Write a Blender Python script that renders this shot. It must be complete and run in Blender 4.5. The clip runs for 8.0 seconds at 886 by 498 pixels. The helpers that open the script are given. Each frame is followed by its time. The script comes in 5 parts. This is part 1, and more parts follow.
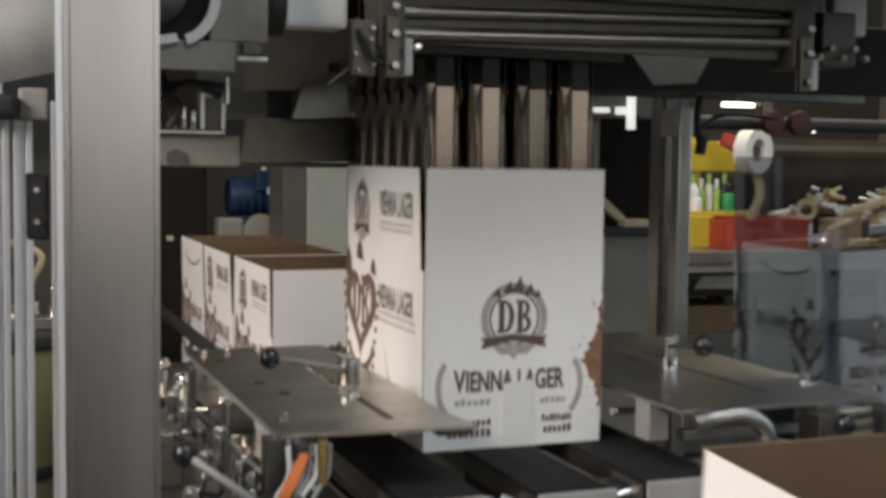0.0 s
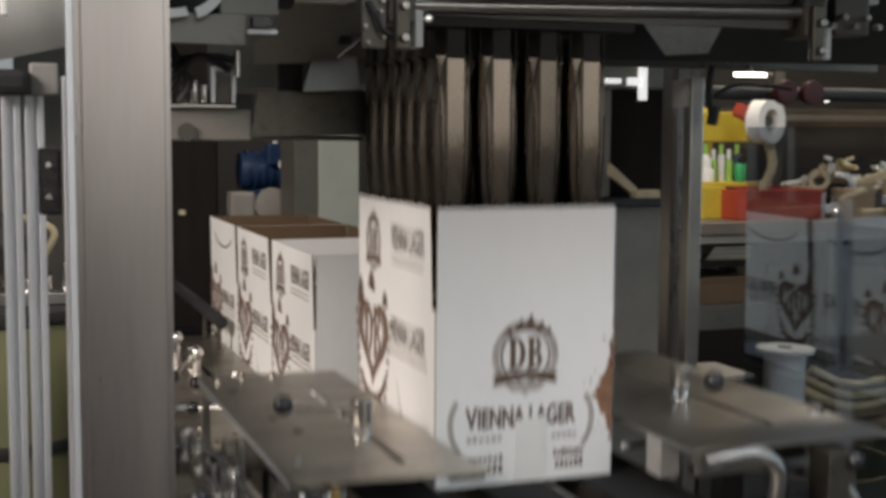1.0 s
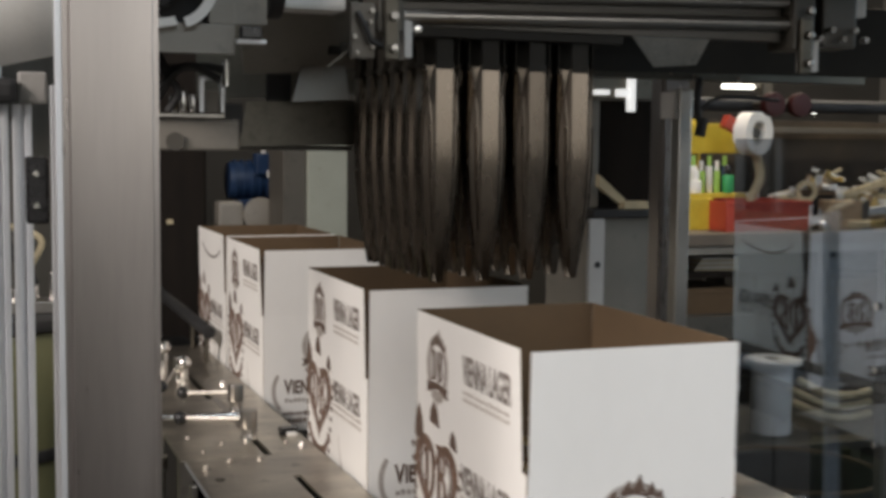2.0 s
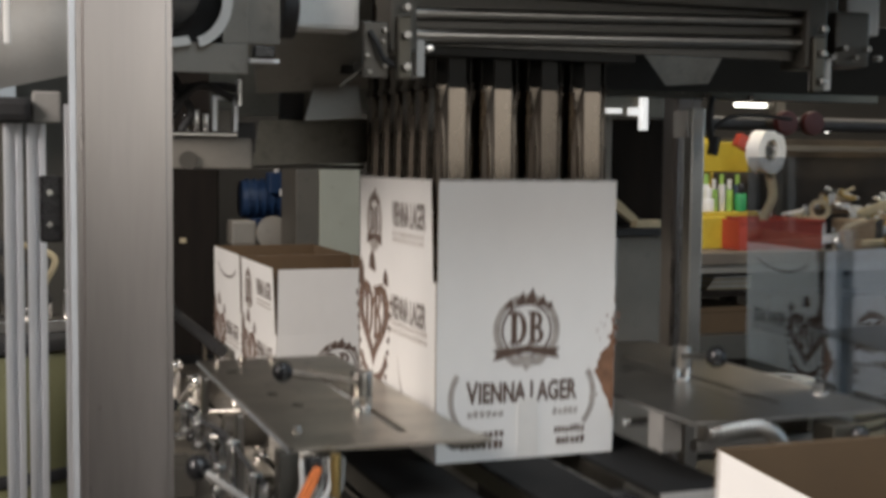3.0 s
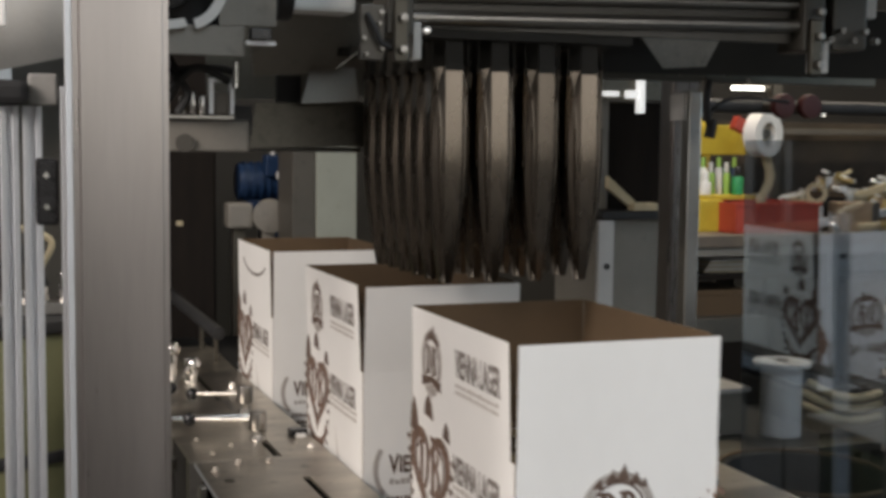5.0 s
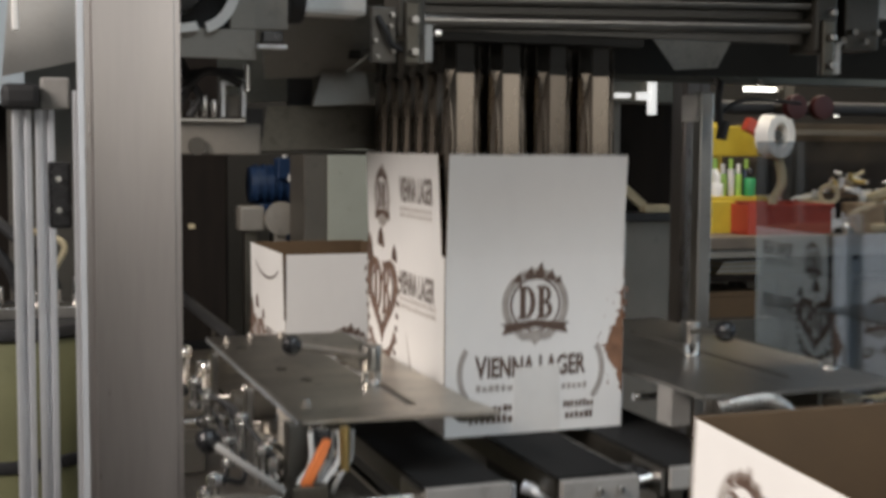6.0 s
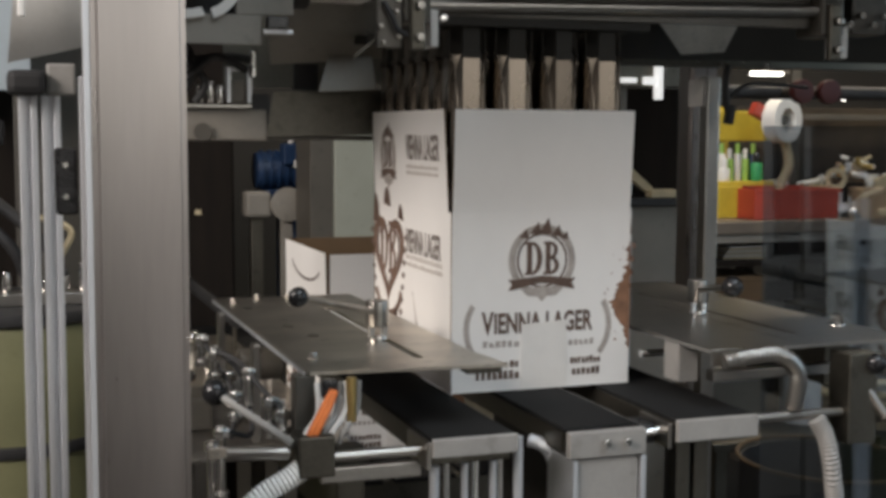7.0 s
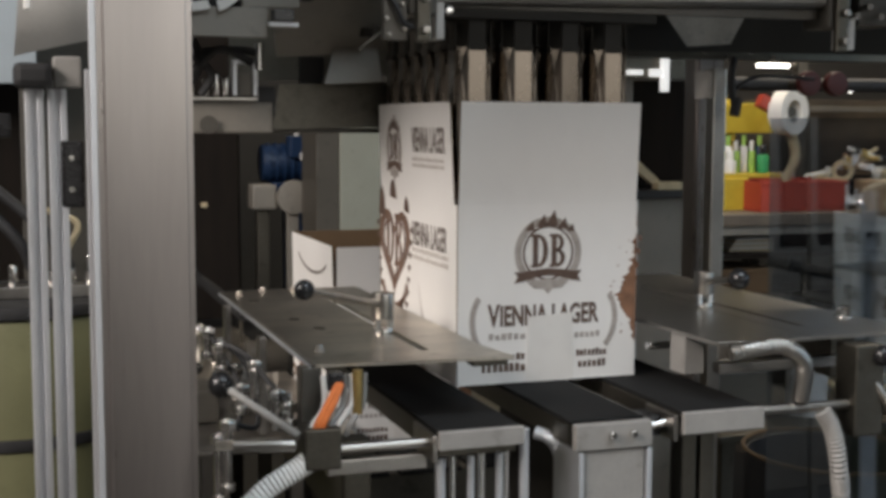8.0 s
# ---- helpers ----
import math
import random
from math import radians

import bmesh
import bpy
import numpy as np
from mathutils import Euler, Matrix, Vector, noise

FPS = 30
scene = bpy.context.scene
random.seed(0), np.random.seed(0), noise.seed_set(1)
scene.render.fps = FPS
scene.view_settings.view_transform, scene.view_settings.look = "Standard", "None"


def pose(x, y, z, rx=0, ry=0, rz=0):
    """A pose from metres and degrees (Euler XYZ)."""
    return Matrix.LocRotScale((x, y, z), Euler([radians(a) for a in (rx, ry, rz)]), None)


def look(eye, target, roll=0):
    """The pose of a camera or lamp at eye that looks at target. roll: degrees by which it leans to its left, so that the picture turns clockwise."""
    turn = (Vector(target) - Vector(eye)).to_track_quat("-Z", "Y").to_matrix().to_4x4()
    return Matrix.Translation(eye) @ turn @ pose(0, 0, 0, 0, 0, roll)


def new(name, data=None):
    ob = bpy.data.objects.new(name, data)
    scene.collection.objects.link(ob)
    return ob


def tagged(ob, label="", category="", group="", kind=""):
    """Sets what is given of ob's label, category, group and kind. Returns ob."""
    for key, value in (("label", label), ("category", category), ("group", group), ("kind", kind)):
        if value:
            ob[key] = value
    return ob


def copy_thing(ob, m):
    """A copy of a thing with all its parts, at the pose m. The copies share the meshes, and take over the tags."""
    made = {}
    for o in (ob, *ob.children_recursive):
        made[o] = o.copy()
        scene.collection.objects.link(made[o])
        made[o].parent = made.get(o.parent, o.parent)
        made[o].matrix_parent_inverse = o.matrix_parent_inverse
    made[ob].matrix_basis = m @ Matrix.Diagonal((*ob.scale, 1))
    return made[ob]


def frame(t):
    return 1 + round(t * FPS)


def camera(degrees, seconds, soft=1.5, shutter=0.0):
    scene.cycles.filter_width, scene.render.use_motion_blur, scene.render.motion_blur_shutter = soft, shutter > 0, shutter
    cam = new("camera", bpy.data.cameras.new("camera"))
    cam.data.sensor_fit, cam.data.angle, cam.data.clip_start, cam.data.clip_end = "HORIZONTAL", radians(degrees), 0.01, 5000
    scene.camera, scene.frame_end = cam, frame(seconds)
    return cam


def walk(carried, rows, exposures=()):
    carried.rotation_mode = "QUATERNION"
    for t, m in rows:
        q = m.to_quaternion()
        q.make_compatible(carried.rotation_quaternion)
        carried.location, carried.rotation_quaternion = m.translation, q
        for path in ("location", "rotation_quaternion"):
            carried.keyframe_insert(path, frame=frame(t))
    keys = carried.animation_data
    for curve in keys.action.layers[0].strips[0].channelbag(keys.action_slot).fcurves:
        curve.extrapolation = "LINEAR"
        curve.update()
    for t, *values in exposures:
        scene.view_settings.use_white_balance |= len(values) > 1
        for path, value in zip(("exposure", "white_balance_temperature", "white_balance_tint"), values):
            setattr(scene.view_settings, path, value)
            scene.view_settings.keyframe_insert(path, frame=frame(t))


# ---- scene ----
# ---------------- camera ----------------
EYE = Vector((-0.566, -1.578, 0.608))


def aim(yaw, pitch, roll):
    """Camera pose at the fixed stand: yaw to the right of +y, pitch up, lean."""
    a, b = radians(yaw), radians(pitch)
    way = Vector((math.sin(a) * math.cos(b), math.cos(a) * math.cos(b), math.sin(b)))
    return look(EYE, EYE + way, roll)


cam = camera(38.55, 8.0, soft=3.7, shutter=0.4)
walk(cam, [
    (0.0, aim(20.55, -4.05, 0.74)), (0.5, aim(20.11, -4.55, 0.68)), (1.0, aim(20.03, -5.30, 0.35)),
    (1.5, aim(20.01, -4.61, 0.42)), (1.7, aim(20.64, -4.66, 0.60)), (2.25, aim(20.4, -4.9, 0.55)),
    (2.8, aim(20.12, -4.65, 0.66)), (3.0, aim(19.99, -3.99, 0.54)), (3.5, aim(19.70, -4.01, 0.25)),
    (4.0, aim(19.92, -5.56, 0.68)), (4.5, aim(19.89, -5.10, 0.87)), (5.0, aim(20.14, -4.76, 0.58)),
    (5.2, aim(20.01, -4.76, 0.50)), (5.75, aim(19.75, -4.7, 0.42)), (6.3, aim(19.52, -4.64, 0.37)),
    (6.5, aim(19.59, -4.90, 0.46)), (7.0, aim(19.33, -5.32, 0.26)), (7.5, aim(18.98, -5.59, 0.37)),
    (8.0, aim(19.06, -5.66, 0.19))])

# ---------------- light ----------------
scene.view_settings.exposure = -0.27
world = bpy.data.worlds.new("world")
scene.world = world
world.use_nodes = True
sky = world.node_tree.nodes.new("ShaderNodeTexSky")
sky.sky_type, sky.sun_disc = "NISHITA", False
sky.sun_elevation, sky.sun_rotation = radians(35), radians(250)
world.node_tree.nodes["Background"].inputs[1].default_value = 0.1
world.node_tree.links.new(sky.outputs[0], world.node_tree.nodes["Background"].inputs[0])


def area(name, eye, target, w, h, power, colour):
    d = bpy.data.lights.new(name, "AREA")
    d.shape, d.size, d.size_y, d.energy, d.color = "RECTANGLE", w, h, power, colour
    ob = new(name, d)
    ob.matrix_basis = look(eye, target)
    return ob


FLOOR = -0.85
area("window_light", (-3.92, -1.6, 2.75), (0, -0.9, 0.3), 2.9, 1.2, 375, (1.0, 0.91, 0.85))
area("door_light", (1.55, -5.92, 1.7), (0.8, 0, 0.4), 3.7, 2.0, 50, (1.0, 0.94, 0.88))
area("east_window_light", (4.96, -2.1, 1.3), (0.3, 0.5, 0.4), 2.5, 1.9, 34, (0.64, 0.83, 1.0))
area("skylight_lamp", (0.7, -2.0, 3.52), (0.7, -1.999, 0), 2.6, 1.2, 98, (0.76, 0.88, 0.98))
for cx, cy in ((2.3, 2.5), (3.4, 2.5)):
    area("tube_light", (cx, cy, 2.94), (cx, cy + 0.001, 0), 1.4, 0.2, 62, (1.0, 0.88, 0.7))

# ---------------- materials ----------------


def mat(name, base, rough=0.5, metal=0.0, vary=0.15, scale=14.0, stretch=(1, 1, 1), bump=0.1, fine=180.0, coat=0.0, spots=0.0, gloss=0.5):
    """A surface with large blotches and fine grain in colour, gloss and relief."""
    m = bpy.data.materials.new(name)
    m.use_nodes = True
    nt = m.node_tree
    n, l = nt.nodes, nt.links
    bs = n["Principled BSDF"]
    bs.inputs["Metallic"].default_value = metal
    bs.inputs["Coat Weight"].default_value = coat
    bs.inputs["Specular IOR Level"].default_value = gloss
    tc = n.new("ShaderNodeTexCoord")
    mp = n.new("ShaderNodeMapping")
    mp.inputs["Scale"].default_value = stretch
    l.new(tc.outputs["Object"], mp.inputs[0])
    big, small = n.new("ShaderNodeTexNoise"), n.new("ShaderNodeTexNoise")
    big.inputs["Scale"].default_value, big.inputs["Detail"].default_value = scale, 5
    small.inputs["Scale"].default_value, small.inputs["Detail"].default_value = fine, 3
    l.new(mp.outputs[0], big.inputs["Vector"])
    l.new(mp.outputs[0], small.inputs["Vector"])
    mix = n.new("ShaderNodeMath")
    mix.operation = "MULTIPLY_ADD"
    mix.inputs[1].default_value = 0.35
    l.new(small.outputs["Fac"], mix.inputs[0])
    l.new(big.outputs["Fac"], mix.inputs[2])
    ramp = n.new("ShaderNodeValToRGB")
    e = ramp.color_ramp.elements
    e[0].position, e[1].position = 0.42, 0.9
    e[0].color = (*[c * (1 - vary) for c in base], 1)
    e[1].color = (*[min(1, c * (1 + vary)) for c in base], 1)
    l.new(mix.outputs[0], ramp.inputs[0])
    out = ramp.outputs[0]
    if spots:
        vo = n.new("ShaderNodeTexNoise")
        vo.inputs["Scale"].default_value, vo.inputs["Detail"].default_value = 37, 8
        l.new(tc.outputs["Object"], vo.inputs["Vector"])
        r2 = n.new("ShaderNodeValToRGB")
        r2.color_ramp.elements[0].position, r2.color_ramp.elements[1].position = 0.6, 0.72
        l.new(vo.outputs["Fac"], r2.inputs[0])
        mc = n.new("ShaderNodeMix")
        mc.data_type = "RGBA"
        sc = n.new("ShaderNodeMath")
        sc.operation = "MULTIPLY"
        sc.inputs[1].default_value = spots
        l.new(r2.outputs[0], sc.inputs[0])
        l.new(sc.outputs[0], mc.inputs["Factor"])
        l.new(out, mc.inputs["A"])
        mc.inputs["B"].default_value = (*[c * 0.35 for c in base], 1)
        out = mc.outputs["Result"]
    l.new(out, bs.inputs["Base Color"])
    mr = n.new("ShaderNodeMapRange")
    mr.inputs["To Min"].default_value = max(0.02, rough - 0.1)
    mr.inputs["To Max"].default_value = min(1, rough + 0.12)
    l.new(mix.outputs[0], mr.inputs["Value"])
    l.new(mr.outputs[0], bs.inputs["Roughness"])
    if bump:
        bp = n.new("ShaderNodeBump")
        bp.inputs["Strength"].default_value, bp.inputs["Distance"].default_value = bump, 0.002
        l.new(mix.outputs[0], bp.inputs["Height"])
        l.new(bp.outputs[0], bs.inputs["Normal"])
    return m


M = {
    "white_card": mat("white_card", (0.78, 0.765, 0.74), 0.62, vary=0.03, scale=6, bump=0.03, fine=45, stretch=(1, 1, 0.55)),
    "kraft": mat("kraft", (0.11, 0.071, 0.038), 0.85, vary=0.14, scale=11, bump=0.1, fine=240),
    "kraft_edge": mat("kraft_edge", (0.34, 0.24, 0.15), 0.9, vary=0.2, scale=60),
    "ink_brown": mat("ink_brown", (0.105, 0.066, 0.048), 0.55, vary=0.3, scale=70, bump=0),
    "ink_grey": mat("ink_grey", (0.37, 0.335, 0.305), 0.6, vary=0.2, scale=90, bump=0),
    "ink_edge": mat("ink_edge", (0.2, 0.1, 0.055), 0.6, vary=0.35, scale=50, bump=0),
    "ink_rust": mat("ink_rust", (0.15, 0.092, 0.066), 0.6, vary=0.3, scale=50, bump=0),
    "ink_text": mat("ink_text", (0.15, 0.125, 0.11), 0.6, vary=0.3, scale=80, bump=0),
    "tape": mat("tape", (0.72, 0.7, 0.665), 0.3, vary=0.04, scale=25, bump=0.25, fine=60),
    "steel": mat("steel", (0.4, 0.38, 0.35), 0.28, 1.0, vary=0.16, scale=5, stretch=(1, 14, 1), bump=0.04, spots=0.25),
    "post_steel": mat("post_steel", (0.42, 0.385, 0.365), 0.27, 1.0, vary=0.1, scale=4, stretch=(4, 4, 0.35), bump=0.03, fine=45),
    "alu": mat("alu", (0.78, 0.8, 0.83), 0.45, 1.0, vary=0.1, scale=8, stretch=(1, 1, 0.2), bump=0.03),
    "chrome": mat("chrome", (0.75, 0.74, 0.72), 0.14, 1.0, vary=0.08, scale=20, bump=0.01),
    "finger_steel": mat("finger_steel", (0.2, 0.168, 0.136), 0.22, 1.0, vary=0.2, scale=14, stretch=(1, 1, 0.6), bump=0.0, fine=60, spots=0.08),
    "dark_steel": mat("dark_steel", (0.13, 0.12, 0.1), 0.42, 1.0, vary=0.25, scale=7, bump=0.06, spots=0.35),
    "painted_beige": mat("painted_beige", (0.2, 0.185, 0.16), 0.5, vary=0.12, scale=9, bump=0.05, spots=0.3),
    "painted_grey": mat("painted_grey", (0.075, 0.068, 0.056), 0.45, vary=0.15, scale=6, bump=0.05, spots=0.3),
    "light_grey": mat("light_grey", (0.6, 0.585, 0.56), 0.5, vary=0.08, scale=12, bump=0.05),
    "pale_green": mat("pale_green", (0.27, 0.28, 0.235), 0.6, vary=0.1, scale=5, bump=0.05, spots=0.2),
    "belt": mat("belt", (0.009, 0.009, 0.009), 0.8, vary=0.4, scale=25, stretch=(1, 0.2, 1), bump=0.2, fine=400, gloss=0.2),
    "black_plastic": mat("black_plastic", (0.012, 0.012, 0.013), 0.22, vary=0.3, scale=30, bump=0.02),
    "black_rubber": mat("black_rubber", (0.02, 0.02, 0.021), 0.6, vary=0.3, scale=30, bump=0.1),
    "white_plastic": mat("white_plastic", (0.8, 0.79, 0.76), 0.4, vary=0.06, scale=20, bump=0.03),
    "brass": mat("brass", (0.55, 0.4, 0.16), 0.35, 1.0, vary=0.2, scale=30),
    "orange": mat("orange", (0.75, 0.2, 0.05), 0.45, vary=0.15, scale=40),
    "yellow": mat("yellow", (0.5, 0.37, 0.03), 0.5, vary=0.15, scale=14, spots=0.2),
    "straw": mat("straw", (0.5, 0.42, 0.27), 0.6, vary=0.15, scale=20),
    "red": mat("red", (0.42, 0.055, 0.03), 0.45, vary=0.15, scale=10, spots=0.3),
    "dark_red": mat("dark_red", (0.045, 0.006, 0.005), 0.5, vary=0.2, scale=10),
    "green": mat("green", (0.03, 0.3, 0.1), 0.4, vary=0.2, scale=30),
    "lime": mat("lime", (0.3, 0.5, 0.1), 0.5, vary=0.2, scale=30),
    "blue": mat("blue", (0.009, 0.028, 0.075), 0.4, vary=0.2, scale=12, spots=0.2),
    "barrel_green": mat("barrel_green", (0.15, 0.15, 0.075), 0.5, vary=0.15, scale=6, spots=0.2),
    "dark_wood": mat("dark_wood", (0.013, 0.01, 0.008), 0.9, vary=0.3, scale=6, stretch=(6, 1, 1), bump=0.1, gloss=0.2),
    "bench_wood": mat("bench_wood", (0.16, 0.13, 0.1), 0.6, vary=0.3, scale=6, stretch=(1, 6, 1), bump=0.1),
    "plate_steel": mat("plate_steel", (0.5, 0.465, 0.405), 0.31, 1.0, vary=0.3, scale=9, stretch=(1, 2.2, 1), bump=0.12, spots=0.55),
    "mid_grey": mat("mid_grey", (0.26, 0.25, 0.235), 0.45, vary=0.15, scale=14, bump=0.06, spots=0.3),
    "head_black": mat("head_black", (0.022, 0.019, 0.0145), 0.6, vary=0.3, scale=12, bump=0.08, spots=0.2, gloss=0.4),
    "concrete": mat("concrete", (0.038, 0.035, 0.031), 0.7, vary=0.2, scale=2.5, bump=0.2, spots=0.4),
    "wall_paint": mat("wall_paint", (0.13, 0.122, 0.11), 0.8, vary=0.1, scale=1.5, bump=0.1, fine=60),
    # darker copy of wall_paint, with the rear wall's shade in its colour
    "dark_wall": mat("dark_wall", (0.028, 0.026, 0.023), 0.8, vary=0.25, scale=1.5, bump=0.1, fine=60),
    "hood_grey": mat("hood_grey", (0.3, 0.29, 0.27), 0.4, 0.35, vary=0.1, scale=5, bump=0.04, spots=0.15),
    "brown_board": mat("brown_board", (0.034, 0.025, 0.016), 0.8, vary=0.5, scale=7, bump=0.1, spots=0.4),
    "pale_blue": mat("pale_blue", (0.36, 0.41, 0.44), 0.6, vary=0.1, scale=3, bump=0.05),
    "ink_pale": mat("ink_pale", (0.5, 0.465, 0.43), 0.6, vary=0.15, scale=90, bump=0),
    "olive_steel": mat("olive_steel", (0.1, 0.092, 0.08), 0.38, 0.5, vary=0.2, scale=8, bump=0.05, spots=0.3),
    "brown_glass": mat("brown_glass", (0.012, 0.0055, 0.0025), 0.12, vary=0.2, scale=20, bump=0.0),
    "gold_cap": mat("gold_cap", (0.5, 0.4, 0.2), 0.3, 1.0, vary=0.15, scale=30),
    "ceiling_paint": mat("ceiling_paint", (0.32, 0.31, 0.29), 0.85, vary=0.1, scale=1.5, bump=0.1),
}


def glass(name, tint, rough):
    m = bpy.data.materials.new(name)
    m.use_nodes = True
    nt = m.node_tree
    n, l = nt.nodes, nt.links
    n.remove(n["Principled BSDF"])
    tr, gl, mx, fr = n.new("ShaderNodeBsdfTransparent"), n.new("ShaderNodeBsdfGlossy"), n.new("ShaderNodeMixShader"), n.new("ShaderNodeLayerWeight")
    pw = n.new("ShaderNodeMath")
    pw.operation = "MULTIPLY_ADD"
    pw.inputs[1].default_value, pw.inputs[2].default_value = 0.66, 0.0
    tr.inputs[0].default_value = (*tint, 1)
    gl.inputs["Roughness"].default_value = rough
    gl.inputs["Color"].default_value = (0.72, 0.85, 1.0, 1)
    l.new(fr.outputs["Facing"], pw.inputs[0])
    l.new(pw.outputs[0], mx.inputs[0])
    l.new(tr.outputs[0], mx.inputs[1])
    l.new(gl.outputs[0], mx.inputs[2])
    l.new(mx.outputs[0], n["Material Output"].inputs[0])
    return m


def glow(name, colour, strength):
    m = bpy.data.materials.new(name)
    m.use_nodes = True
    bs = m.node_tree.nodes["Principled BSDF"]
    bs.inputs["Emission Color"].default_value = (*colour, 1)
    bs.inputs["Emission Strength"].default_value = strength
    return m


M["poly"] = glass("poly", (0.86, 0.88, 0.9), 0.02)
M["tube_glow"] = glow("tube_glow", (1, 0.96, 0.88), 6)
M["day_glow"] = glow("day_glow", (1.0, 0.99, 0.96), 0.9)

# ---------------- mesh helpers ----------------


def empty(name, m=None):
    ob = new(name)
    ob.empty_display_size = 0.05
    if m is not None:
        ob.matrix_basis = m
    return ob


def part(name, bm, material, parent=None, label="", smooth=False):
    me = bpy.data.meshes.new(name)
    bm.normal_update()
    bm.to_mesh(me)
    bm.free()
    for mm in (material if isinstance(material, (list, tuple)) else [material]):
        me.materials.append(M[mm] if isinstance(mm, str) else mm)
    if smooth:
        for p in me.polygons:
            p.use_smooth = True
        me.set_sharp_from_angle(angle=radians(35))
    ob = new(name, me)
    if parent is not None:
        ob.parent = parent
    if label:
        tagged(ob, label)
    return ob


def blk(x0, x1, y0, y1, z0, z1, bev=0.002, bm=None, turn=None):
    """A bevelled block; joins bm if given."""
    bm = bm or bmesh.new()
    r = bmesh.ops.create_cube(bm, size=1)
    c = Vector(((x0 + x1) / 2, (y0 + y1) / 2, (z0 + z1) / 2))
    s = Matrix.Diagonal((abs(x1 - x0), abs(y1 - y0), abs(z1 - z0), 1))
    bmesh.ops.transform(bm, matrix=Matrix.Translation(c) @ (turn or Matrix()) @ s, verts=r["verts"])
    if bev:
        es = {e for v in r["verts"] for e in v.link_edges}
        bmesh.ops.bevel(bm, geom=list(es), offset=bev, segments=2, affect="EDGES", profile=0.6)
    return bm


def rod(p, q, r, bm=None, seg=14, r2=None, bev=0.0):
    bm = bm or bmesh.new()
    p, q = Vector(p), Vector(q)
    d = q - p
    g = bmesh.ops.create_cone(bm, cap_ends=True, segments=seg, radius1=r, radius2=r if r2 is None else r2, depth=d.length)
    m = Matrix.Translation((p + q) / 2) @ d.to_track_quat("Z", "Y").to_matrix().to_4x4()
    bmesh.ops.transform(bm, matrix=m, verts=g["verts"])
    if bev:
        es = [e for e in {e for v in g["verts"] for e in v.link_edges} if any(len(f.verts) > 4 for f in e.link_faces)]
        bmesh.ops.bevel(bm, geom=es, offset=bev, segments=2, affect="EDGES", profile=0.6)
    return bm


def ball(c, r, bm=None, squash=1.0):
    bm = bm or bmesh.new()
    g = bmesh.ops.create_uvsphere(bm, u_segments=18, v_segments=12, radius=r)
    bmesh.ops.transform(bm, matrix=Matrix.Translation(c) @ Matrix.Diagonal((1, 1, squash, 1)), verts=g["verts"])
    return bm


def hose(pts, r, bm=None, seg=10, steps=8, rings=0.0):
    """A bent tube through the points, with rings if it is corrugated."""
    bm = bm or bmesh.new()
    P = [Vector(p) for p in pts]
    P = [2 * P[0] - P[1]] + P + [2 * P[-1] - P[-2]]
    line = []
    for i in range(1, len(P) - 2):
        for k in range(steps):
            t = k / steps
            a, b, c, d = P[i - 1:i + 3]
            line.append(0.5 * (2 * b + (c - a) * t + (2 * a - 5 * b + 4 * c - d) * t * t + (3 * b - a - 3 * c + d) * t ** 3))
    line.append(P[-2])
    prev = None
    loops = []
    for i, c in enumerate(line):
        d = (line[min(i + 1, len(line) - 1)] - line[max(i - 1, 0)]).normalized()
        s = d.orthogonal() if prev is None else (prev - d * prev.dot(d))
        s.normalize()
        prev = s
        u = d.cross(s)
        rr = r * (1 + rings * (1 if i % 2 else -1))
        loops.append([bm.verts.new(c + rr * (math.cos(6.2832 * k / seg) * s + math.sin(6.2832 * k / seg) * u)) for k in range(seg)])
    for a, b in zip(loops, loops[1:]):
        for k in range(seg):
            bm.faces.new((a[k], a[(k + 1) % seg], b[(k + 1) % seg], b[k]))
    bm.faces.new(loops[0][::-1])
    bm.faces.new(loops[-1])
    return bm


def slab(pts, to, thick, bm=None):
    """A flat shape with outline pts (u, v), set out by to(u, v, w), w its thickness."""
    bm = bm or bmesh.new()
    a = [bm.verts.new(to(u, v, 0)) for u, v in pts]
    b = [bm.verts.new(to(u, v, thick)) for u, v in pts]
    bm.faces.new(b)
    bm.faces.new(a[::-1])
    for i in range(len(a)):
        j = (i + 1) % len(a)
        bm.faces.new((a[i], a[j], b[j], b[i]))
    bmesh.ops.recalc_face_normals(bm, faces=bm.faces[:])
    return bm


def ringshape(to, cu, cv, ru, rv, wid, thick, a0=0, a1=360, bm=None, n=40):
    """A flat arc or ring of width wid round (cu, cv)."""
    bm = bm or bmesh.new()
    full = abs(a1 - a0) >= 360
    seq = []
    for i in range(n + (0 if full else 1)):
        a = radians(a0 + (a1 - a0) * i / n)
        c, s = math.cos(a), math.sin(a)
        seq.append((bm.verts.new(to(cu + ru * c, cv + rv * s, thick)), bm.verts.new(to(cu + (ru - wid) * c, cv + (rv - wid) * s, thick)),
                    bm.verts.new(to(cu + ru * c, cv + rv * s, 0)), bm.verts.new(to(cu + (ru - wid) * c, cv + (rv - wid) * s, 0))))
    m = len(seq)
    for i in range(m if full else m - 1):
        a, b = seq[i], seq[(i + 1) % m]
        bm.faces.new((a[0], b[0], b[1], a[1]))
        bm.faces.new((a[0], a[2], b[2], b[0]))
        bm.faces.new((a[1], b[1], b[3], a[3]))
    bmesh.ops.recalc_face_normals(bm, faces=bm.faces[:])
    return bm


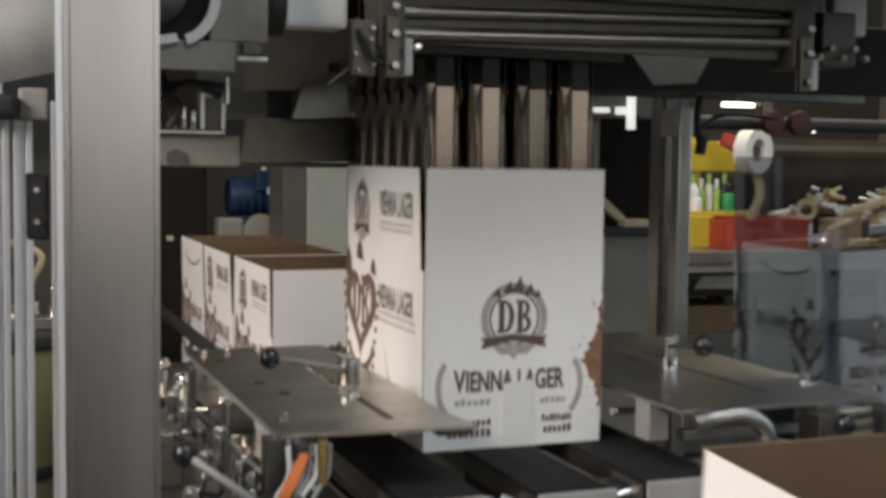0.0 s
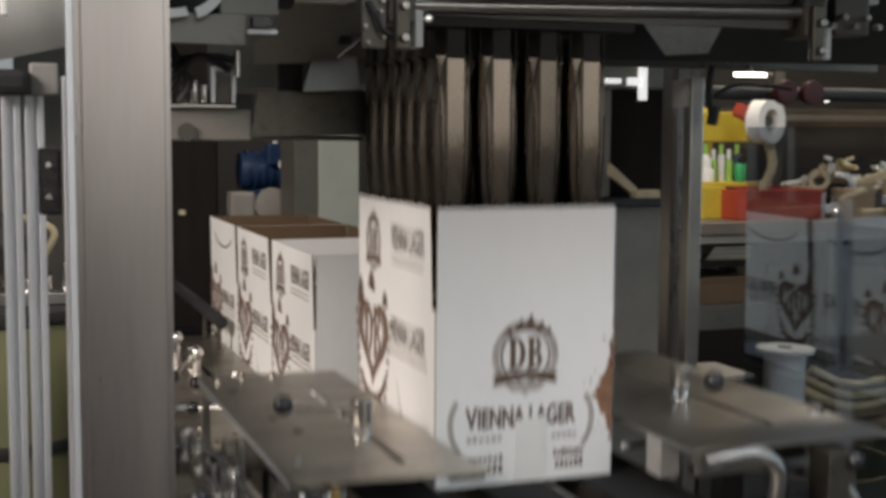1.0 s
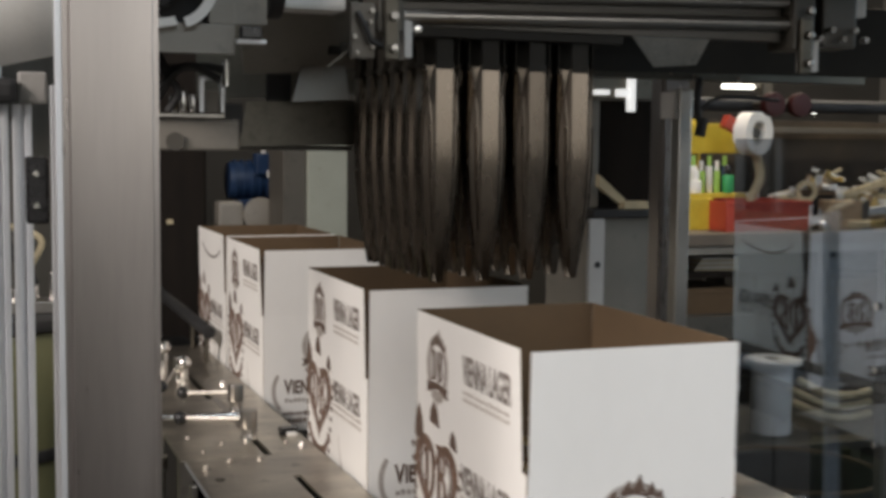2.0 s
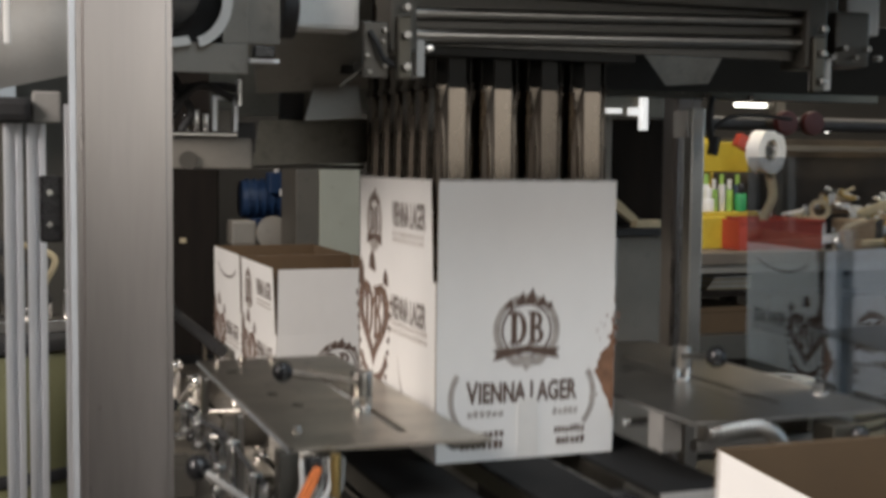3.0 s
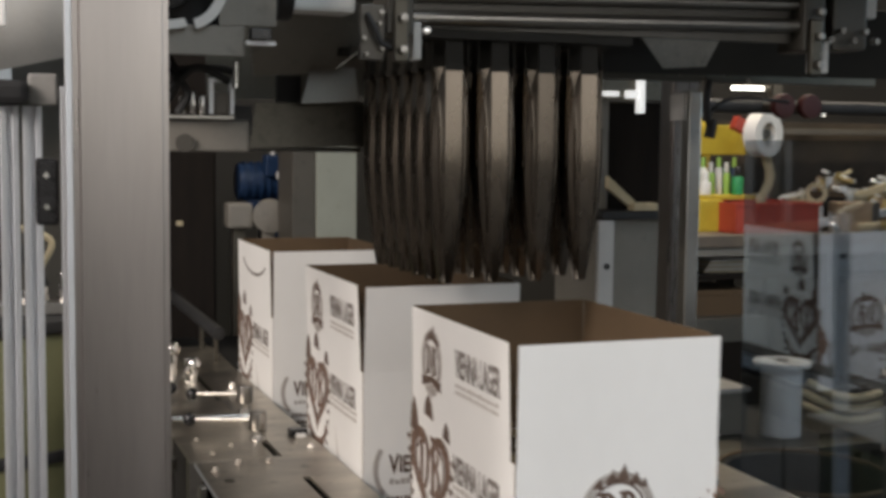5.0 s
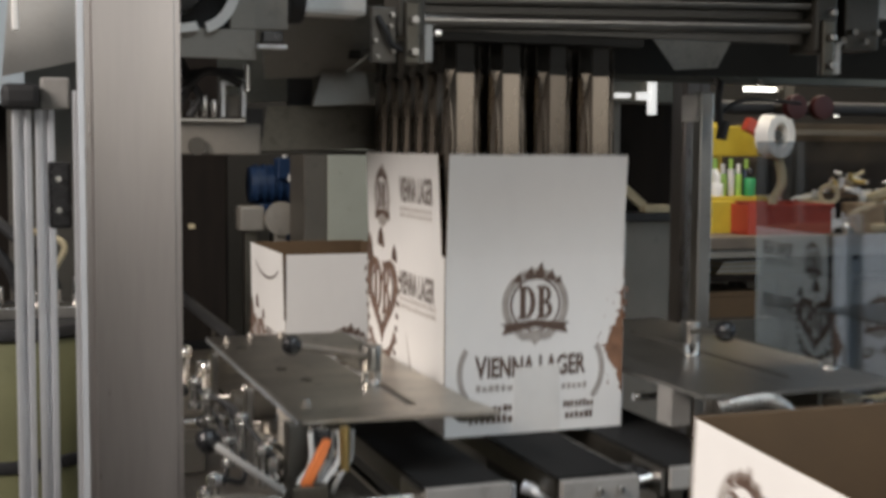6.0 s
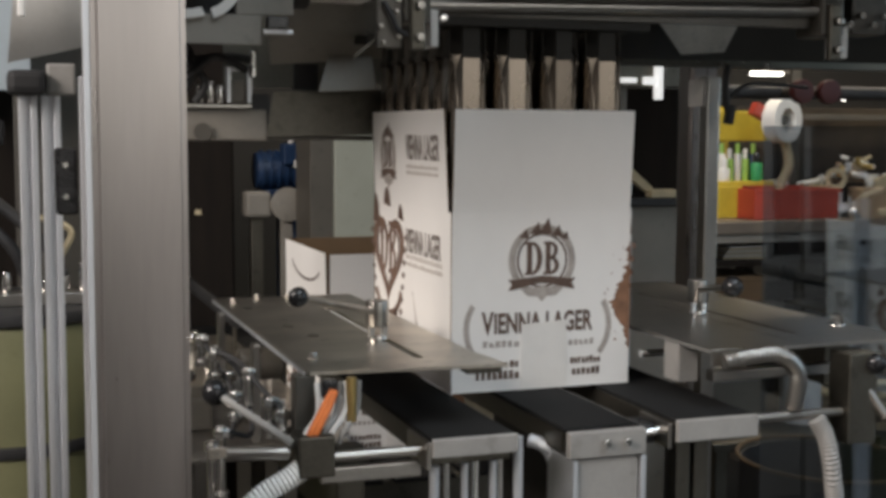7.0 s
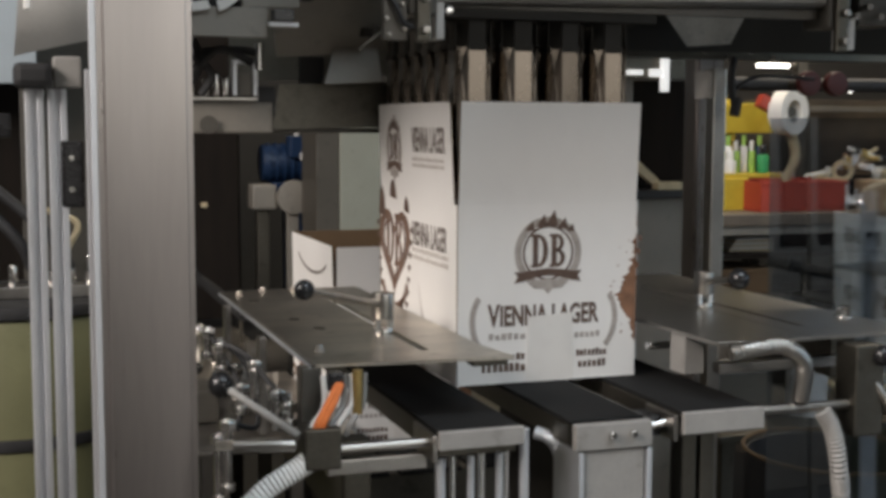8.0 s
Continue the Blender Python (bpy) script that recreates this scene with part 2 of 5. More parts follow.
def words(name, text, size, m, material, parent, wide=0.72, bold=0.0, label=""):
    """Raised lettering in the built-in font, at the pose m (u to the right, v up)."""
    c = bpy.data.curves.new(name, "FONT")
    c.body, c.size, c.extrude, c.offset = text, size, 0.0003, bold
    c.resolution_u = 3
    tmp = bpy.data.objects.new(name + "_curve", c)
    me = bpy.data.meshes.new_from_object(tmp)
    bpy.data.objects.remove(tmp)
    me.transform(m @ Matrix.Diagonal((wide, 1, 1, 1)))
    me.materials.clear()
    me.materials.append(M[material])
    ob = new(name, me)
    ob.parent = parent
    if label:
        tagged(ob, label)
    return ob

# ---------------- the room ----------------


def structure(name, bm, material, label, category="wall"):
    return tagged(part(name, bm, material), label, category, kind="structure")


structure("floor", blk(-4.2, 5.2, -6.2, 5.4, FLOOR - 0.1, FLOOR, 0), "concrete", "worn grey concrete workshop floor", "floor")
structure("ceiling", blk(-4.2, 5.2, -6.2, 5.4, 3.6, 3.75, 0), "ceiling_paint", "grey painted workshop ceiling", "ceiling")
structure("wall_north", blk(-4.2, 5.2, 5.2, 5.4, FLOOR, 3.6, 0), "dark_wall", "rear workshop wall with its shade put into dark paint")
bm = blk(5.0, 5.2, -6.2, -3.4, FLOOR, 3.6, 0)
blk(5.0, 5.2, -0.8, 5.2, FLOOR, 3.6, 0, bm)
blk(5.0, 5.2, -3.4, -0.8, FLOOR, 0.3, 0, bm)
blk(5.0, 5.2, -3.4, -0.8, 2.3, 3.6, 0, bm)
structure("wall_east", bm, "wall_paint", "grey painted workshop side wall with a window opening")
bm = blk(-4.2, -4.0, -6.2, -3.1, FLOOR, 3.6, 0)
blk(-4.2, -4.0, -0.1, 5.2, FLOOR, 3.0, 0, bm)
blk(-4.2, -4.0, -3.1, -0.1, FLOOR, 2.1, 0, bm)
blk(-4.2, -4.0, -3.1, -0.1, 3.4, 3.6, 0, bm)
structure("wall_west", bm, "wall_paint", "grey painted workshop wall with a wide window")
bm = blk(-4.0, -0.35, -6.2, -6.0, FLOOR, 3.6, 0)
blk(3.45, 5.0, -6.2, -6.0, FLOOR, 3.0, 0, bm)
blk(-0.35, 3.45, -6.2, -6.0, 2.75, 3.6, 0, bm)
blk(-0.35, 3.45, -6.2, -6.0, FLOOR, 0.45, 0, bm)
structure("wall_south", bm, "wall_paint", "grey painted workshop wall with a high opening")
win = tagged(empty("window_1"), "wide steel-framed workshop window", "window", kind="structure")
for yy in (-3.1, -2.13, -1.1, -0.16):
    part("window_frame", blk(-4.12, -4.06, yy, yy + 0.06, 2.1, 3.4, 0.004), "painted_grey", win)
for z in (2.1, 2.7, 3.34):
    part("window_frame", blk(-4.12, -4.06, -3.04, -0.16, z, z + 0.06, 0.004), "painted_grey", win)
wen = tagged(empty("window_2"), "steel-framed side window of the workshop", "window", kind="structure")
for yy in (-3.4, -2.13, -0.86):
    part("window_frame", blk(5.06, 5.12, yy, yy + 0.06, 0.3, 2.3, 0.004), "painted_grey", wen)
for z in (0.3, 1.27, 2.24):
    part("window_frame", blk(5.0605, 5.1195, -3.34, -0.86, z, z + 0.06, 0.004), "painted_grey", wen)
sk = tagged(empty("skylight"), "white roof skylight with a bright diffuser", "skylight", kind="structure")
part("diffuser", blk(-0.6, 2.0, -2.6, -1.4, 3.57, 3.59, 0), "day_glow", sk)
for a, b, c, d in ((-0.66, 2.06, -2.66, -2.605), (-0.66, 2.06, -1.395, -1.34), (-0.66, -0.605, -2.6, -1.4), (2.005, 2.06, -2.6, -1.4)):
    part("skylight_frame", blk(a, b, c, d, 3.54, 3.599, 0.003), "white_plastic", sk)
for cx, cy in ((2.3, 2.5), (3.4, 2.5)):
    lt = tagged(empty("ceiling_light", pose(cx, cy, 2.95)), "white fluorescent tube fitting on the ceiling", "lamp", "ceiling lights")
    part("hanger", blk(-0.02, 0.02, -0.02, 0.02, 0.051, 0.65, 0.002), "white_plastic", lt)
    part("housing", blk(-0.75, 0.75, -0.13, 0.13, 0.01, 0.05, 0.008), "white_plastic", lt)
    for s in (-0.06, 0.06):
        part("tube", rod((-0.7, s, 0.0), (0.7, s, 0.0), 0.013), "tube_glow", lt, smooth=True)

# ---------------- printed carton ----------------
W, L, H, F, TH = 0.265, 0.369, 0.244, 0.137, 0.004


def on_front(u, v, w):
    return Vector((u - W / 2, -L / 2 - w, v))


def on_left(u, v, w):
    """u runs from the rear edge to the front edge."""
    return Vector((-W / 2 - w, L / 2 - u, v))


def on_right(u, v, w):
    """u runs from the front edge to the rear edge."""
    return Vector((W / 2 + w, -L / 2 + u, v))


def bowl(x0, x1, z0, z1, wx, wz, n=9):
    """Outline of a rounded half ring that opens to the left."""
    cz, hz = (z0 + z1) / 2, (z1 - z0) / 2
    arc = lambda a, b: [(x0 + a * math.sin(math.pi * i / n), cz - b * math.cos(math.pi * i / n)) for i in range(n + 1)]
    return arc(x1 - x0, hz) + arc(x1 - x0 - wx, hz - wz)[::-1]


def serif_stem(x0, x1, z0, z1, foot):
    return [(x0 - foot, z0), (x1, z0), (x1, z1), (x0 - foot, z1), (x0 - foot, z1 - 0.07), (x0, z1 - 0.09), (x0, z0 + 0.09), (x0 - foot, z0 + 0.07)]


D_STEM, D_BOWL = serif_stem(-0.46, -0.3, -0.4, 0.52, 0.06), bowl(-0.301, 0.0, -0.4, 0.52, 0.15, 0.09)
B_STEM = serif_stem(0.1, 0.25, -0.4, 0.52, 0.06)
B_UPPER, B_LOWER = bowl(0.249, 0.47, 0.03, 0.52, 0.12, 0.09), bowl(0.249, 0.51, -0.4, 0.11, 0.13, 0.09)


def emblem(parent, to, cu, cv, r, tall=1.0):
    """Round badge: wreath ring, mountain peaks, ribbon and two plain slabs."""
    t = 0.0005
    part("wreath", ringshape(to, cu, cv, r, r * tall, r * 0.2, t * 0.8), "ink_grey", parent)
    bm = ringshape(to, cu, cv, r * 0.76, r * 0.76 * tall, r * 0.06, t)
    for du, hh, ww in ((-0.55, 0.42, 0.3), (-0.2, 0.55, 0.36), (0.1, 0.68, 0.4), (0.42, 0.5, 0.36), (0.66, 0.32, 0.26)):
        b0 = cv + r * tall * (0.78 - 0.28 * abs(du))
        slab([(cu + r * (du - ww / 2), b0), (cu + r * (du + ww / 2), b0 - 0.02 * r), (cu + r * (du + 0.08), b0 + r * hh * 0.62 * tall)], to, t * 1.3, bm)
    part("mountain_crest", bm, "ink_brown", parent)
    bm = bmesh.new()
    at = lambda a, b: (cu + r * a, cv + r * b * tall)
    for outline in (D_BOWL, D_STEM, B_STEM, B_UPPER, B_LOWER):
        slab([at(a, b) for a, b in outline], to, t * 1.2, bm)
    part("badge_mark", bm, "ink_brown", parent)
    q = [(-1.02, -0.5), (-0.8, -0.52), (-0.6, -0.48), (0, -0.42), (0.6, -0.48), (0.8, -0.52), (1.02, -0.5), (0.9, -0.64), (1.0, -0.82), (0.74, -0.78),
         (0.3, -0.66), (0, -0.63), (-0.3, -0.66), (-0.74, -0.78), (-1.0, -0.82), (-0.9, -0.64)]
    part("ribbon", slab([(cu + r * a, cv + r * b * tall) for a, b in q], to, t * 1.4), "ink_brown", parent)
    q = [(-0.6, -0.82), (0, -0.7), (0.6, -0.82), (0.42, -0.98), (0.14, -1.0), (0, -1.14), (-0.14, -1.0), (-0.42, -0.98)]
    part("scroll", slab([(cu + r * a, cv + r * b * tall) for a, b in q], to, t * 1.1), "ink_grey", parent)


def bars(parent, to, u0, u1, v, hgt, n, seed, ink="ink_text"):
    """A line of unreadable small print."""
    rnd = random.Random(seed)
    bm = bmesh.new()
    st = (u1 - u0) / n
    for i in range(n):
        a = u0 + i * st
        hh = hgt * rnd.uniform(0.7, 1.0)
        slab([(a, v), (a + st * rnd.uniform(0.55, 0.85), v), (a + st * rnd.uniform(0.6, 0.85), v + hh), (a, v + hh)], to, 0.0004, bm)
    return part("small_print", bm, ink, parent)


def heart(to, cu, cv, size, inner):
    """A flat heart-shaped band."""
    bm = bmesh.new()
    seq = []
    for i in range(48):
        a = 6.2832 * i / 48
        u = math.sin(a) ** 3
        v = (13 * math.cos(a) - 5 * math.cos(2 * a) - 2 * math.cos(3 * a) - math.cos(4 * a)) / 16
        seq.append([bm.verts.new(to(cu + size * k * u, cv + 0.004 + size * 0.92 * k * v, w)) for k, w in ((1, 0.0005), (inner, 0.0005), (1, 0), (inner, 0))])
    for i in range(48):
        a, b = seq[i], seq[(i + 1) % 48]
        bm.faces.new((a[0], b[0], b[1], a[1]))
        bm.faces.new((a[0], a[2], b[2], b[0]))
        bm.faces.new((a[1], b[1], b[3], a[3]))
    bmesh.ops.recalc_face_normals(bm, faces=bm.faces[:])
    return bm


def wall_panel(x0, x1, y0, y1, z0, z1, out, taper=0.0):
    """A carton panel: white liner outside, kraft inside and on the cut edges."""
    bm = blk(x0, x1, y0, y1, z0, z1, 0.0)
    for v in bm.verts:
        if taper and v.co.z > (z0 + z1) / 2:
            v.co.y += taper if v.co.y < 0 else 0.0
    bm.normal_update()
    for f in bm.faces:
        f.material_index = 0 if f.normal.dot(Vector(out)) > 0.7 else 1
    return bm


def side_art(panel, to, flap, seed, swoosh, mirror=False):
    """The printed pictures of a long side; u from 0 to L, left to right as seen from outside."""
    rot_l = Matrix(((0, 0, -1, 0), (-1, 0, 0, 0), (0, 1, 0, 0), (0, 0, 0, 1)))
    rot_r = Matrix(((0, 0, 1, 0), (1, 0, 0, 0), (0, 1, 0, 0), (0, 0, 0, 1)))
    rot = rot_r if mirror else rot_l

    def text(u, v, size, wd):
        p = to(u, v, 0.0002)
        words("lettering", "VIENNA LAGER", size, Matrix.Translation(p) @ rot, "ink_text", panel, wd, 0.0011)

    if not swoosh:
        emblem(flap, to, L - 0.286, H + 0.07, 0.039, 1.12)
        words("lettering", "VIENNA LAGER", 0.049, Matrix.Translation(to(L - 0.195, H + 0.068, 0.0002)) @ rot, "ink_text", flap, 0.44, 0.0011)
        for k in (0, 1):
            bars(flap, to, L - 0.195, L - 0.05, H + 0.054 - 0.009 * k, 0.006, 22, seed + 20 * k, "ink_pale")
    else:
        part("swoosh", ringshape(to, L / 2, H + 0.115, 0.13, 0.045, 0.006, 0.0004, 200, 335), "ink_text", flap)
    # heart-shaped crest on the body
    cu, cv = L - 0.29, 0.16
    bm = heart(to, cu, cv, 0.08, 0.76)
    at = lambda a, b: (cu + 0.082 * (a - 0.02), cv + 0.01 + 0.088 * (b - 0.02))
    for outline in (D_BOWL, D_STEM, B_STEM, B_UPPER, B_LOWER):
        slab([at(a, b) for a, b in outline], to, 0.0006, bm)
    part("crest", bm, "ink_rust", panel)
    bm = heart(to, cu, cv, 0.058, 0.9)
    for da, db, w, h in ((-0.082, 0.05, 0.036, 0.046), (-0.024, 0.08, 0.036, 0.03), (0.05, 0.062, 0.026, 0.022)):
        slab([(cu + da, cv + db), (cu + da + w, cv + db - 0.004), (cu + da + w * 0.8, cv + db + h * 0.6), (cu + da + w * 0.45, cv + db + h), (cu + da + w * 0.1, cv + db + h * 0.55)], to, 0.0006, bm)
    for k in range(7):
        for s in (-1, 1):
            u, v = cu + s * (0.089 - 0.0042 * k), cv + 0.035 - 0.019 * k
            slab([(u - 0.008, v), (u, v + 0.005), (u + 0.008, v + 0.001), (u, v - 0.006)], to, 0.0005, bm)
    part("crest_line", bm, "ink_brown", panel)
    bm = ringshape(to, cu, cv - 0.04, 0.072, 0.055, 0.012, 0.0007, 200, 350)
    ringshape(to, cu, cv - 0.06, 0.052, 0.05, 0.01, 0.0007, 200, 340, bm)
    ringshape(to, cu + 0.03, cv - 0.078, 0.06, 0.035, 0.008, 0.0007, 190, 330, bm)
    part("crest_ribbon", bm, "ink_rust", panel)
    text(L - 0.2, 0.176, 0.047, 0.48)
    for k in (0, 1):
        bars(panel, to, L - 0.2, L - 0.035, 0.165 - 0.011 * k, 0.007, 24, seed + 5 + 20 * k, "ink_pale")
    uu = L - 0.16
    part("grass_blade", slab([(uu - 0.01, 0.12), (uu + 0.004, 0.09), (uu + 0.022, 0.06), (uu + 0.012, 0.062)], to, 0.0004), "ink_grey", panel)
    bars(panel, to, 0.3, 0.35, 0.03, 0.012, 5, seed + 6)


def carton(label, seed, splay=0.0, tape=(0.1, 0.172, 0.1), swoosh=False):
    """An open carton with its four top flaps standing; origin under its middle."""
    rnd = random.Random(seed)
    top = tagged(empty("cardboard_box"), label, "box", "cartons on the line")
    g = 0.001
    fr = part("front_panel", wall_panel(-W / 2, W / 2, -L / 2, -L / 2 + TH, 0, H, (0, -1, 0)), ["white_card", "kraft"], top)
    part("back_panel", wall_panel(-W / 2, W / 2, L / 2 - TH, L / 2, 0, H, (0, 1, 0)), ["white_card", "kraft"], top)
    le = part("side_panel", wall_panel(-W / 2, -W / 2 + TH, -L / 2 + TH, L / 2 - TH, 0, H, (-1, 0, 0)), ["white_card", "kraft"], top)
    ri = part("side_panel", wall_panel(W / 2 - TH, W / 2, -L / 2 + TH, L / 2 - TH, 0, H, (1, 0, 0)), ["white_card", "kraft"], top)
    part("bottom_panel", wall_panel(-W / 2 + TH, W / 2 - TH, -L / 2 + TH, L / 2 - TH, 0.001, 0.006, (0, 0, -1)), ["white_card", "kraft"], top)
    # flaps hinge on the crease and stand nearly upright; their pictures share their tilt
    hinges = {}
    for key, box, out in (("f", (-W / 2 + g, W / 2 - g, -L / 2, -L / 2 + TH), (0, -1, 0)), ("b", (-W / 2 + g, W / 2 - g, L / 2 - TH, L / 2), (0, 1, 0)),
                          ("l", (-W / 2, -W / 2 + 0.002, -L / 2 + 0.015, L / 2 - 0.0045), (-1, 0, 0)), ("r", (W / 2 - 0.002, W / 2, -L / 2 + 0.015, L / 2 - 0.0045), (1, 0, 0))):
        x0, x1, y0, y1 = box
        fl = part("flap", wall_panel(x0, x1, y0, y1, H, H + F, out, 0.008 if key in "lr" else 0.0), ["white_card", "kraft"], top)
        hinges[key] = fl
    side_art(le, on_left, hinges["l"], seed, swoosh)
    side_art(ri, on_right, hinges["r"], seed + 40, not swoosh, True)
    for key, tilt in (("f", splay + rnd.uniform(0, 0.8)), ("b", rnd.uniform(0, 1.0)), ("l", splay * 0.35 + rnd.uniform(-0.2, 0.6)), ("r", rnd.uniform(0, 0.8))):
        a = radians(tilt)
        if key in "fb":
            yy = -L / 2 if key == "f" else L / 2
            m = Matrix.Translation((0, yy, H)) @ Matrix.Rotation(a if key == "f" else -a, 4, "X") @ Matrix.Translation((0, -yy, -H))
        else:
            xx = -W / 2 if key == "l" else W / 2
            m = Matrix.Translation((xx, 0, H)) @ Matrix.Rotation(-a if key == "l" else a, 4, "Y") @ Matrix.Translation((-xx, 0, -H))
        hinges[key].matrix_basis = m
    # front pictures
    emblem(fr, on_front, 0.131, 0.177, 0.0495)
    rot_f = Matrix(((1, 0, 0, 0), (0, 0, -1, 0), (0, 1, 0, 0), (0, 0, 0, 1)))
    words("lettering", "V", 0.042, Matrix.Translation(on_front(0.044, 0.079, 0.0002)) @ rot_f, "ink_brown", fr, 0.62, 0.0012)
    words("lettering", "IENNA LAGER", 0.038, Matrix.Translation(on_front(0.0605, 0.0795, 0.0002)) @ rot_f, "ink_brown", fr, 0.615, 0.0012)
    part("laurel", ringshape(on_front, 0.062, 0.085, 0.045, 0.055, 0.008, 0.0004, 140, 230), "ink_grey", fr)
    part("laurel", ringshape(on_front, 0.192, 0.085, 0.045, 0.055, 0.008, 0.0004, -50, 40), "ink_grey", fr)
    bars(fr, on_front, 0.045, 0.1, 0.06, 0.009, 6, seed + 1, "ink_grey")
    bars(fr, on_front, 0.172, 0.212, 0.058, 0.009, 5, seed + 2, "ink_grey")
    bars(fr, on_front, 0.175, 0.222, 0.032, 0.01, 8, seed + 3, "ink_brown")
    bars(fr, on_front, 0.178, 0.222, 0.016, 0.011, 6, seed + 4, "ink_brown")
    bars(fr, on_front, 0.04, 0.1, 0.032, 0.009, 8, seed + 7, "ink_brown")
    bars(fr, on_front, 0.035, 0.1, 0.016, 0.012, 8, seed + 8, "ink_brown")
    # ragged rust-coloured edge
    pts = [(W, 0.2)]
    n = 44
    for i in range(n):
        v = 0.198 - 0.148 * i / (n - 1)
        wid = 0.003 + 0.024 * math.exp(-((v - 0.115) / 0.033) ** 2) + rnd.uniform(-0.0035, 0.003) + (0.004 if i % 7 == 3 else 0.0)
        pts.append((W - max(0.001, wid), v))
    pts.append((W, 0.05))
    part("ragged_edge", slab(pts, on_front, 0.0005), "ink_edge", fr)
    bm = bmesh.new()
    for i in range(12):
        v = rnd.uniform(0.06, 0.2)
        u = W - 0.006 - 0.03 * math.exp(-((v - 0.12) / 0.05) ** 2) - rnd.random() ** 2 * 0.015
        s = rnd.uniform(0.0006, 0.0018)
        slab([(u - s, v - s), (u + s, v - s * 0.6), (u + s * 0.7, v + s), (u - s, v + s * 0.5)], on_front, 0.0005, bm)
    part("speck_print", bm, "ink_edge", fr)
    a, b, hh = tape
    part("tape_strip", slab([(a, 0.0), (b, 0.0), (b - 0.002, hh), (a + 0.001, hh - 0.004)], on_front, 0.0011), "tape", fr, "pale packing tape")
    return top


cartons = {
    "Z": carton("white printed carton, open flaps, leaving the packer", 11, 0.5),
    "A": carton("white printed carton with standing flaps and rust edge", 12, 0.3, (0.115, 0.165, 0.092)),
    "B": carton("white printed carton, flaps upright, thin tape at front", 13, 0.3, (0.118, 0.15, 0.085)),
    "C": carton("white printed carton with flaps spread, wide front tape", 14, 3.6, (0.1, 0.17, 0.094)),
    "D": carton("last white carton in the queue, swoosh on flap", 15, 0.6, (0.11, 0.16, 0.09), True),
}

# ---------------- lift table ----------------
lift = tagged(empty("lift_table", pose(0, 0, 0)), "steel lift table with three black belts and side plates", "lift table")


def bolt(name, x, y, z, parent, r=0.006, hgt=0.012, mt="chrome"):
    bm = rod((x, y, z), (x, y, z + 0.002), r * 1.5, seg=16)
    rod((x, y, z + 0.002), (x, y, z + hgt), r, bm, seg=6, bev=0.0008)
    return part(name, bm, mt, parent, smooth=True)


def clamp_lever(parent, x, y, z, kx, ky, kz, knob=0.0125):
    """A pillar with two studs and a lever that ends in a black ball."""
    bm = rod((x, y, z), (x, y, z + 0.006), 0.014, bev=0.001)
    for s in (-0.008, 0.01):
        rod((x + s, y, z), (x + s, y, z + 0.022), 0.0045, bm, seg=10)
    part("clamp_stud", bm, "chrome", parent, smooth=True)
    part("clamp_pillar", rod((x, y, z + 0.02), (x, y, z + 0.054), 0.0155, bev=0.002), "steel", parent, smooth=True)
    part("lever", rod((x, y, z + 0.038), (kx, ky, kz), 0.0045), "steel", parent, smooth=True)
    part("ball_knob", ball((kx, ky, kz), knob), "black_plastic", parent, "glossy black ball knob", smooth=True)


ZP = 0.076
for x0, x1 in ((-0.104, 0.002), (0.062, 0.163), (0.214, 0.329)):
    bm = blk(x0 + 0.002, x1 - 0.002, -0.2225, 0.47, -0.006, 0.0, 0.002)
    part("belt", bm, "belt", lift, "black rubber conveyor belt")
    part("belt_bed", blk(x0 + 0.004, x1 - 0.004, -0.214, 0.46, -0.034, -0.0065, 0.002), "dark_steel", lift)
    if x0 < 0.05 or x0 > 0.2:
        part("end_bar", blk(x0, x1, -0.231, -0.223, -0.022 if x0 < 0 else -0.028, 0.0, 0.002), "mid_grey", lift)
part("side_rail", blk(0.164, 0.170, -0.2, 0.46, -0.03, -0.004, 0.001), "steel", lift)
for x in (-0.104, 0.209):
    part("end_tab", blk(x - 0.006, x - 0.0005, -0.226, -0.15, -0.036, -0.004, 0.001), "steel", lift)
# middle column with its bolts
part("column_cap", blk(0.066, 0.168, -0.236, -0.2235, -0.036, -0.004, 0.002), "mid_grey", lift)
part("column", blk(0.078, 0.160, -0.232, -0.15, -0.6, -0.038, 0.004), "mid_grey", lift)
part("column_edge", blk(0.0705, 0.077, -0.236, -0.16, -0.6, -0.038, 0.001), "alu", lift)
part("column_edge", blk(0.161, 0.168, -0.236, -0.16, -0.6, -0.038, 0.001), "alu", lift)
for x in (0.112, 0.14):
    bm = rod((x, -0.2365, -0.018), (x, -0.2435, -0.018), 0.0048, seg=12, bev=0.0015)
    part("bolt", bm, "chrome", lift, smooth=True)
part("plug", rod((0.118, -0.2325, -0.155), (0.118, -0.239, -0.155), 0.011, seg=16), "black_plastic", lift, smooth=True)
# guide rods under the near belt
for i, x in enumerate((-0.094, -0.072, -0.056, -0.036, -0.020, -0.004, 0.012)):
    part("guide_rod", rod((x, -0.205 + 0.02 * (i % 2), -0.6), (x, -0.205 + 0.02 * (i % 2), -0.037 if x < 0.002 else -0.01), 0.0045 if i % 3 else 0.006), "chrome" if i % 2 else "alu", lift, smooth=True)
for x in (0.236, 0.262):
    part("support_leg", blk(x, x + 0.02, -0.19, -0.165, -0.6, -0.037, 0.002), "dark_steel", lift)
part("leg_post", blk(-0.2, -0.165, -0.16, -0.125, -0.6, -0.02, 0.003), "dark_steel", lift)
part("leg_post", blk(0.285, 0.312, -0.1, -0.07, -0.6, -0.037, 0.003), "steel", lift)
